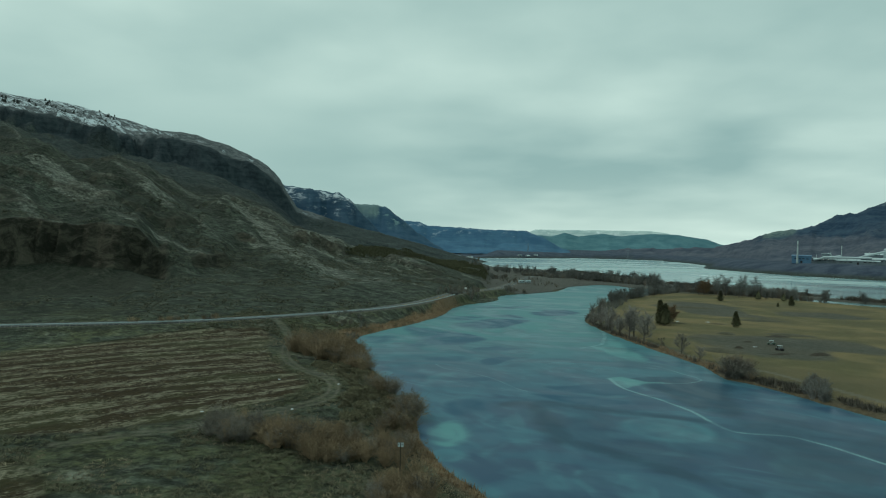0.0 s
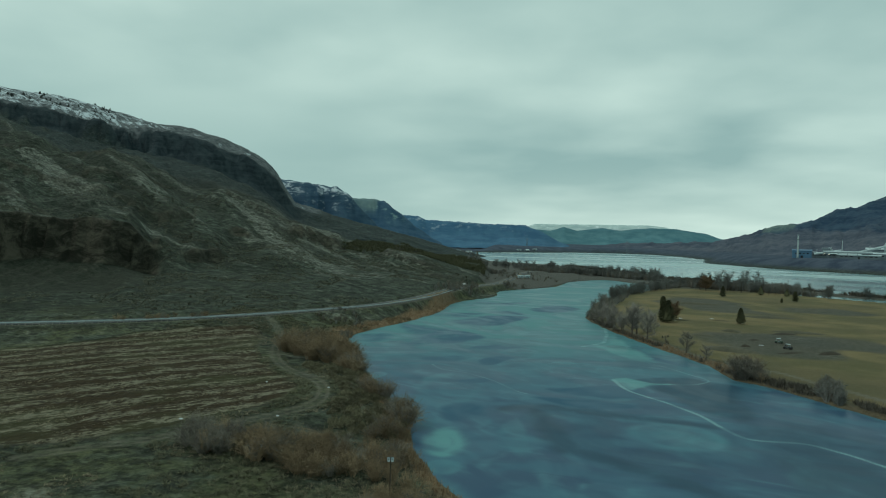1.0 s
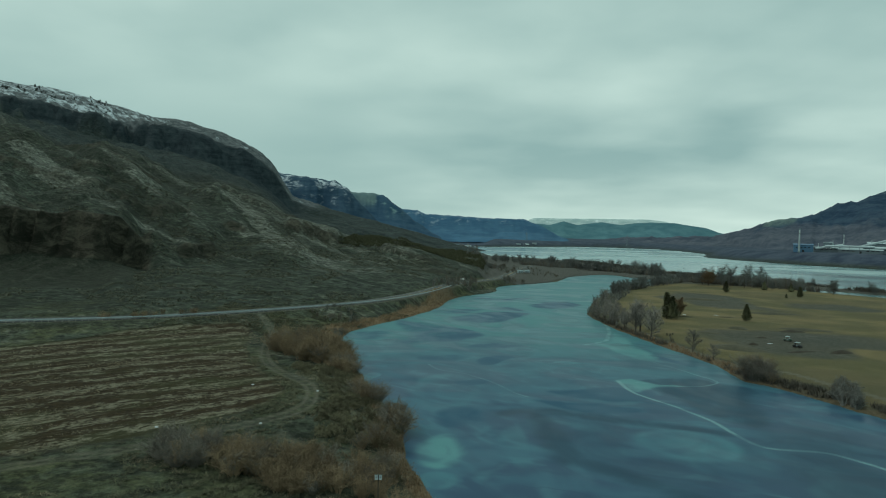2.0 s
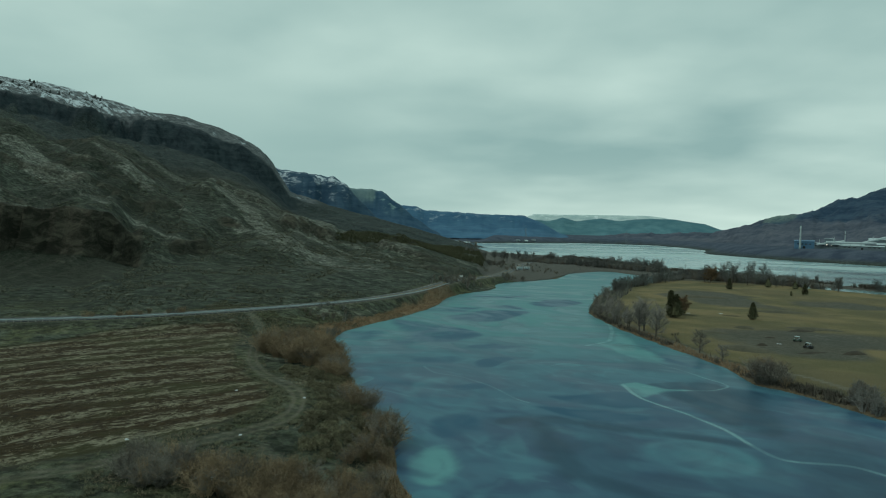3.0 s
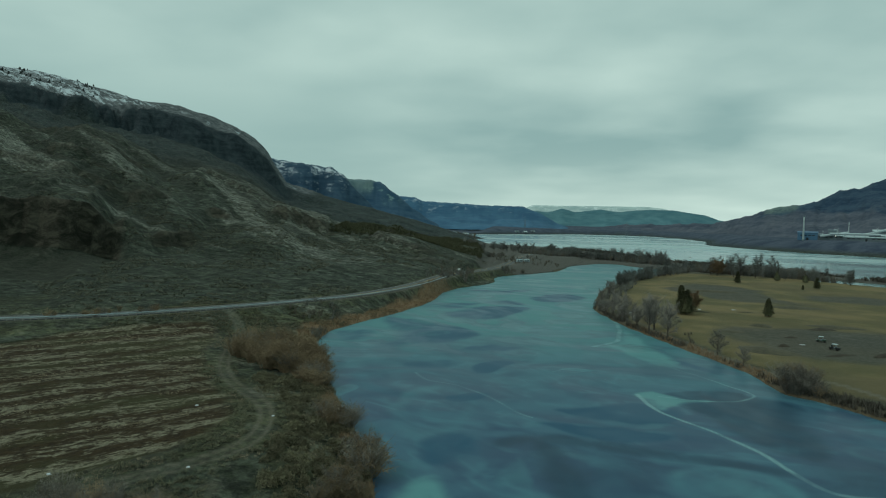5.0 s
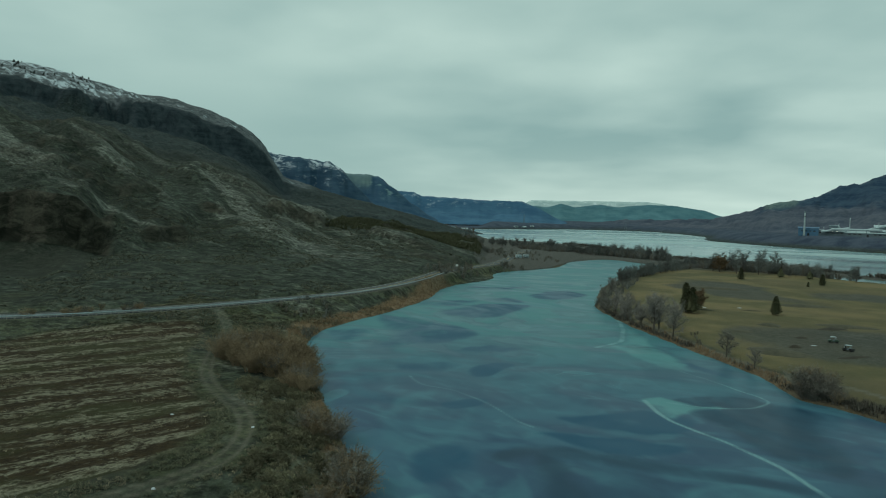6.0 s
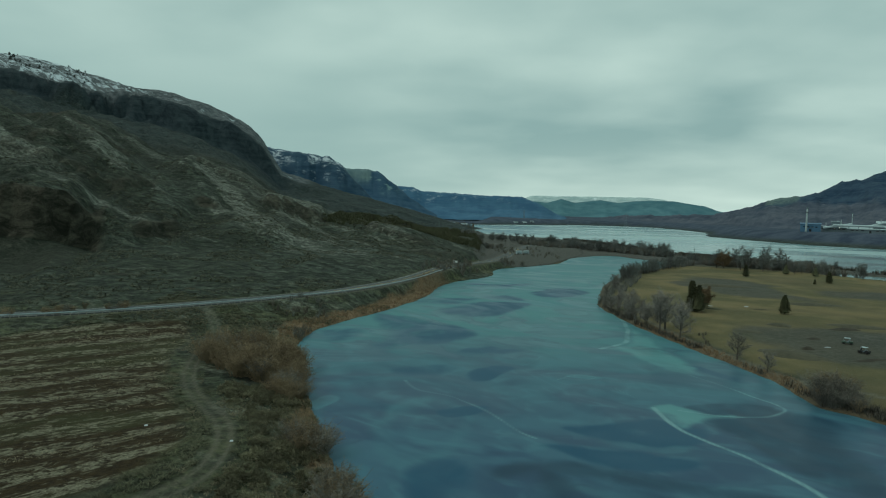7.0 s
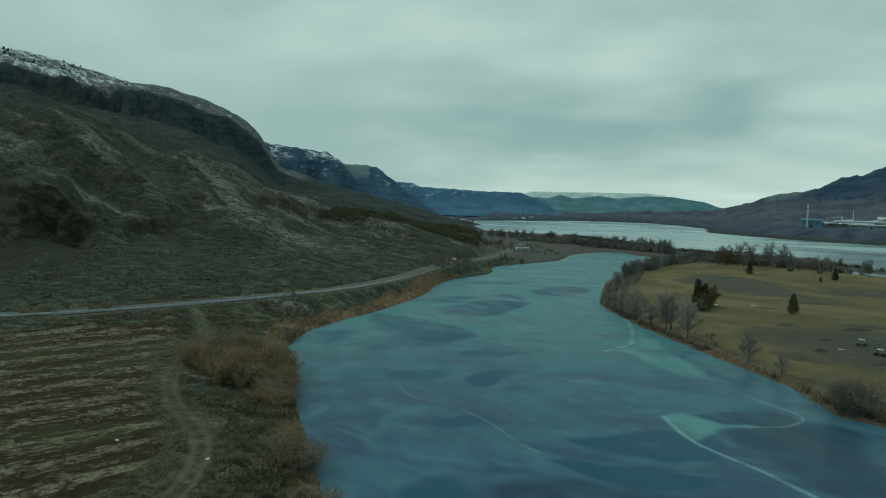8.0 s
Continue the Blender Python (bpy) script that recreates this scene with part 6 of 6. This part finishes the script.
# ---- hamlet up the valley ----
for k, (az, r, L, wall, roof) in enumerate(((-6.5, 1480, 14, MAT_WHITE, MAT_GREY), (-5.6, 1500, 12, MAT_PALE, MAT_GREY), (-7.3, 1520, 16, MAT_GREY, MAT_PALE), (-4.6, 1560, 12, MAT_WHITE, MAT_GREY),
                                            (-8.2, 1450, 13, MAT_PALE, MAT_GREY), (-3.6, 1600, 15, MAT_GREY, MAT_PALE), (0.9, 2560, 16, MAT_PALE, MAT_GREY), (1.6, 2600, 20, MAT_GREY, MAT_PALE), (2.3, 2680, 15, MAT_PALE, MAT_GREY))):
    px, py = bearing_place(az, r)
    if ground_z(px, py) > 0.4:
        shed("house", "small pale house in the hamlet by the river", px, py, -20 + 23 * (k % 4), L, L * 0.6, 4.5, wall, roof, 3, 0.3, "house", "hamlet houses")

# ---- things by the road and on the causeway ----
def trailer(x, y, turn, length, label):
    ob = holder("camping_trailer", x, y, None, turn, label, "trailer", "parked trailers")
    L = length / 2
    part("body", Shape().prism([(-1.2, 0.6), (1.2, 0.6), (1.25, 2.6), (1.0, 3.0), (-1.0, 3.0), (-1.25, 2.6)], -L, L).mesh("body", MAT_PALE), ob)
    part("stripe", Shape().box((-L * 0.98, -1.29, 1.1), (L * 0.98, -1.22, 1.35), cut=0.01).mesh("stripe", MAT_GREY), ob, "grey side stripe")
    for px in (-0.55, 0.1, 0.6):
        part("window", Shape().box((px * L - 0.4, -1.31, 1.7), (px * L + 0.4, -1.21, 2.3), cut=0.02).mesh("window", MAT_GLASS), ob)
    for px in (-0.35, 0.35):
        for sy in (-1.15, 1.15):
            w = part("wheel", Shape().lathe([(0.2, -0.14), (0.42, -0.14), (0.45, -0.08), (0.45, 0.08), (0.42, 0.14), (0.2, 0.14)], 12).mesh("wheel", MAT_TYRE), ob)
            w.matrix_basis = pose(px * L, sy, 0.45, 90)
    part("drawbar", Shape().tube([(L, 0, 0.7), (L + 1.3, 0, 0.55)], [0.08, 0.06], 5).mesh("drawbar", MAT_DARKMETAL), ob)


trailer(12.5, 601, 20, 5.2, "white camping trailer parked beside the lake road")
trailer(19, 611, 14, 5.0, "white camping trailer parked beside the lake road")


def sign_board(x, y, turn, w, h, top, label):
    ob = holder("sign_board", x, y, None, turn, label, "sign", "")
    for px in (-w * 0.35, w * 0.35):
        part("post", Shape().tube([(px, 0.06, -0.3), (px, 0.06, top)], [0.07, 0.06], 6).mesh("post", MAT_TIMBER), ob)
    part("panel", Shape().box((-w / 2, -0.06, top - h), (w / 2, 0.0, top), cut=0.012).mesh("panel", MAT_WHITE), ob, "blank white panel")


sign_board(-30, 441, 10, 2.4, 1.3, 3.6, "white board on timber posts among shore shrubs")
sign_board(53.5, 305, -20, 2.0, 0.9, 1.8, "small white board on posts by the bank trees")
ob = holder("culvert", -71, 287, None, 42, "pale concrete culvert headwall below the highway", "culvert")
part("headwall", Shape().box((-1.9, -0.25, -0.4), (1.9, 0.25, 1.0), cut=0.05).mesh("headwall", MAT_CONCRETE), ob)
part("pipe", Shape().tube([(0, -0.5, 0.35), (0, 1.2, 0.4)], [0.38, 0.38], 12).mesh("pipe", MAT_STEEL), ob)


def utility_pole(x, y, turn, h):
    ob = holder("utility_pole", x, y, None, turn, "wooden utility pole with a cross-arm on the causeway", "utility pole", "utility poles")
    part("pole", Shape().tube([(0, 0, -0.5), (0, 0, h)], [0.2, 0.13], 8).mesh("pole", MAT_TIMBER), ob)
    part("cross_arm", Shape().box((-1.3, -0.08, h - 1.0), (1.3, 0.08, h - 0.8), cut=0.02).mesh("cross_arm", MAT_TIMBER), ob)
    me = Shape().lathe([(0.03, 0), (0.09, 0.05), (0.06, 0.12), (0.09, 0.2), (0.03, 0.25)], 8).mesh("insulator", MAT_GREY)
    for px in (-1.15, -0.4, 0.4, 1.15):
        part("insulator", me, ob).location = (px, 0, h - 0.8)


for x, y in ((214, 555), (222, 575), (196, 602), (172, 646), (150, 700), (236, 560)):
    utility_pole(x, y, 35, 11)


# nest boxes on posts at the lake's edge
def nest_post(x, y, turn, h, boxes, label):
    ob = holder("nest_box_post", x, y, None, turn, label, "nest box", "nest boxes", 0.8)
    part("post", Shape().tube([(0, 0, -0.5), (0, 0, h)], [0.10, 0.085], 8).mesh("post", MAT_TIMBER), ob)
    for px in boxes:
        b = part("box", Shape().prism([(-0.22, 0), (0.22, 0), (0.22, 0.62), (-0.22, 0.78)], -0.24, 0.24).mesh("box", MAT_PALE), ob, "pale nest box")
        b.location = (px, -0.16, h - 0.72)
        part("lid", Shape().box((-0.29, -0.34, 0.0), (0.29, 0.30, 0.04), pose(0, 0, 0.70, -20), 0.008).mesh("lid", MAT_GREY), b)
        part("hole", Shape().lathe([(0.07, 0), (0.07, 0.02)], 12).mesh("hole", MAT_DARKMETAL), b).matrix_basis = pose(0, -0.215, 0.42, 90)


nest_post(-14.8, 85, 8, 8.2, (-0.32, 0.32), "timber post with two pale nest boxes by the lake")
nest_post(-37.6, 96, -10, 3.2, (0.0,), "timber post with one pale nest box among bushes")


# ---- on the golf course ----
def utility_cart(x, y, turn, label, dark=False):
    ob = holder("golf_cart", x, y, None, turn, label, "golf cart", "golf carts", 0.85)
    paint_mat = MAT_DARKMETAL if dark else MAT_GREENPAINT
    part("body", Shape().prism([(-1.7, 0.45), (1.7, 0.45), (1.75, 0.8), (1.0, 1.05), (0.55, 1.0), (0.45, 0.62), (-0.35, 0.62), (-0.5, 1.15), (-1.7, 1.1)], -0.75, 0.75).mesh("body", paint_mat), ob)
    part("seat", Shape().box((-0.68, -0.45, 0.62), (0.68, 0.15, 1.0), cut=0.06).mesh("seat", MAT_GREY), ob)
    part("backrest", Shape().box((-0.68, -0.58, 1.0), (0.68, -0.42, 1.5), cut=0.05).mesh("backrest", MAT_GREY), ob)
    part("roof", Shape().box((-0.8, -0.9, 2.1), (0.8, 0.95, 2.22), cut=0.05).mesh("roof", MAT_PALE), ob, "pale canopy roof")
    for sx in (-0.7, 0.7):
        for y0, y1 in ((-0.8, -0.8), (1.05, 0.85)):
            part("roof_post", Shape().tube([(sx, y0, 0.95), (sx, y1, 2.12)], [0.035, 0.035], 6).mesh("roof_post", MAT_STEEL), ob)
    part("windscreen", Shape().box((-0.68, -0.012, 0), (0.68, 0.012, 1.0), pose(0, 1.03, 1.05, 9), 0.003).mesh("windscreen", MAT_GLASS), ob)
    me = Shape().lathe([(0.1, -0.13), (0.30, -0.13), (0.34, -0.07), (0.34, 0.07), (0.30, 0.13), (0.1, 0.13)], 14).mesh("wheel", MAT_TYRE)
    for sx in (-0.72, 0.72):
        for sy in (-1.15, 1.15):
            part("wheel", me, ob).matrix_basis = pose(sx, sy, 0.34, 0, 90)


utility_cart(105.5, 255, 70, "dark green golf cart with a pale roof")
utility_cart(103.2, 241.5, 40, "dark golf cart with a pale roof on bare ground", True)


def mound(x, y, ax, ay, h, turn, label, mat):
    """A low heap with an uneven outline."""
    q = np.linspace(0, 1, 9)[:, None] * np.ones(28)[None, :]
    w = np.ones(9)[:, None] * np.linspace(0, 2 * np.pi, 28, endpoint=False)[None, :]
    out = 1 + 0.25 * fbm(np.cos(w) * 3 + x, np.sin(w) * 3 + y, 2.0, 3, 501)
    gx, gy = q * out * ax * np.cos(w), q * out * ay * np.sin(w)
    gz = h * (1 - q ** 2) ** 1.2 + 0.12 * h * fbm(gx + x, gy + y, 1.2, 3, 503) - 0.12
    me = mesh_from("mound", np.stack([gx, gy, gz], -1).reshape(-1, 3), grid_faces(9, 28, True), [mat], True)
    ob = tagged(new("mound", me), label, "mound", "golf course mounds")
    ob.matrix_basis = pose(x, y, ground_z(x, y), 0, 0, turn)


MAT_EARTH = plain("bare_earth", (0.040, 0.035, 0.025), 0.95, vary=0.35, size=0.6)
MAT_ROUGH = plain("rough_grass", (0.058, 0.054, 0.034), 0.95, vary=0.35, size=0.5)
MAT_SNOW = plain("old_snow", (0.42, 0.47, 0.50), 0.8, vary=0.08)
for x, y, ax, ay, h in ((90, 246, 2.2, 1.6, 0.9), (114, 233.5, 4.5, 2.2, 1.1), (99, 262, 3.0, 1.5, 0.6), (101, 233, 6.5, 1.6, 0.5), (119, 283, 6.5, 2.4, 0.9)):
    mound(x, y, ax, ay, h, 20, "low heap of bare earth on the golf course", MAT_EARTH)
for x, y, ax, ay, h in ((81, 237, 9.5, 7.5, 1.1), (86, 323, 5, 1.3, 0.5), (108, 329, 6, 1.3, 0.5), (99, 287, 4.5, 4, 0.9), (82.5, 272, 6, 4.5, 0.35), (128, 292, 12, 5, 0.8), (140, 352, 14, 6, 0.9), (120, 420, 20, 8, 1.0)):
    mound(x, y, ax, ay, h, -10, "low grassy bank round a bunker", MAT_ROUGH)


def snow_patch(x, y, ax, ay, turn, label="small patch of old snow on the grass"):
    w = np.linspace(0, 2 * np.pi, 22, endpoint=False)
    rr = 1 + 0.3 * fbm(np.cos(w) * 2 + x, np.sin(w) * 2 + y, 1.2, 3, 511)
    ring = [(ax * r * math.cos(a), ay * r * math.sin(a), -0.05) for a, r in zip(w, rr)]
    top = [(0.7 * a, 0.7 * b, 0.10) for a, b, _ in ring]
    f = [(k, (k + 1) % 22, 22 + (k + 1) % 22, 22 + k) for k in range(22)] + [tuple(range(22, 44))]
    ob = tagged(new("snow_patch", mesh_from("snow_patch", ring + top, f, [MAT_SNOW])), label, "snow", "snow patches")
    ob.matrix_basis = pose(x, y, ground_z(x, y) + 0.05, 0, 0, turn)


for x, y, ax, ay in ((88.8, 332, 0.9, 0.5), (105.6, 337, 1.0, 0.5), (87, 323, 0.5, 0.35), (97, 249, 0.9, 0.22), (-57, 147, 0.35, 0.2), (-39.5, 140, 0.3, 0.25), (-50, 102, 0.5, 0.25), (-43, 117, 0.3, 0.2), (-60, 112, 0.35, 0.2)):
    snow_patch(x, y, ax, ay, rng.uniform(-20, 20))
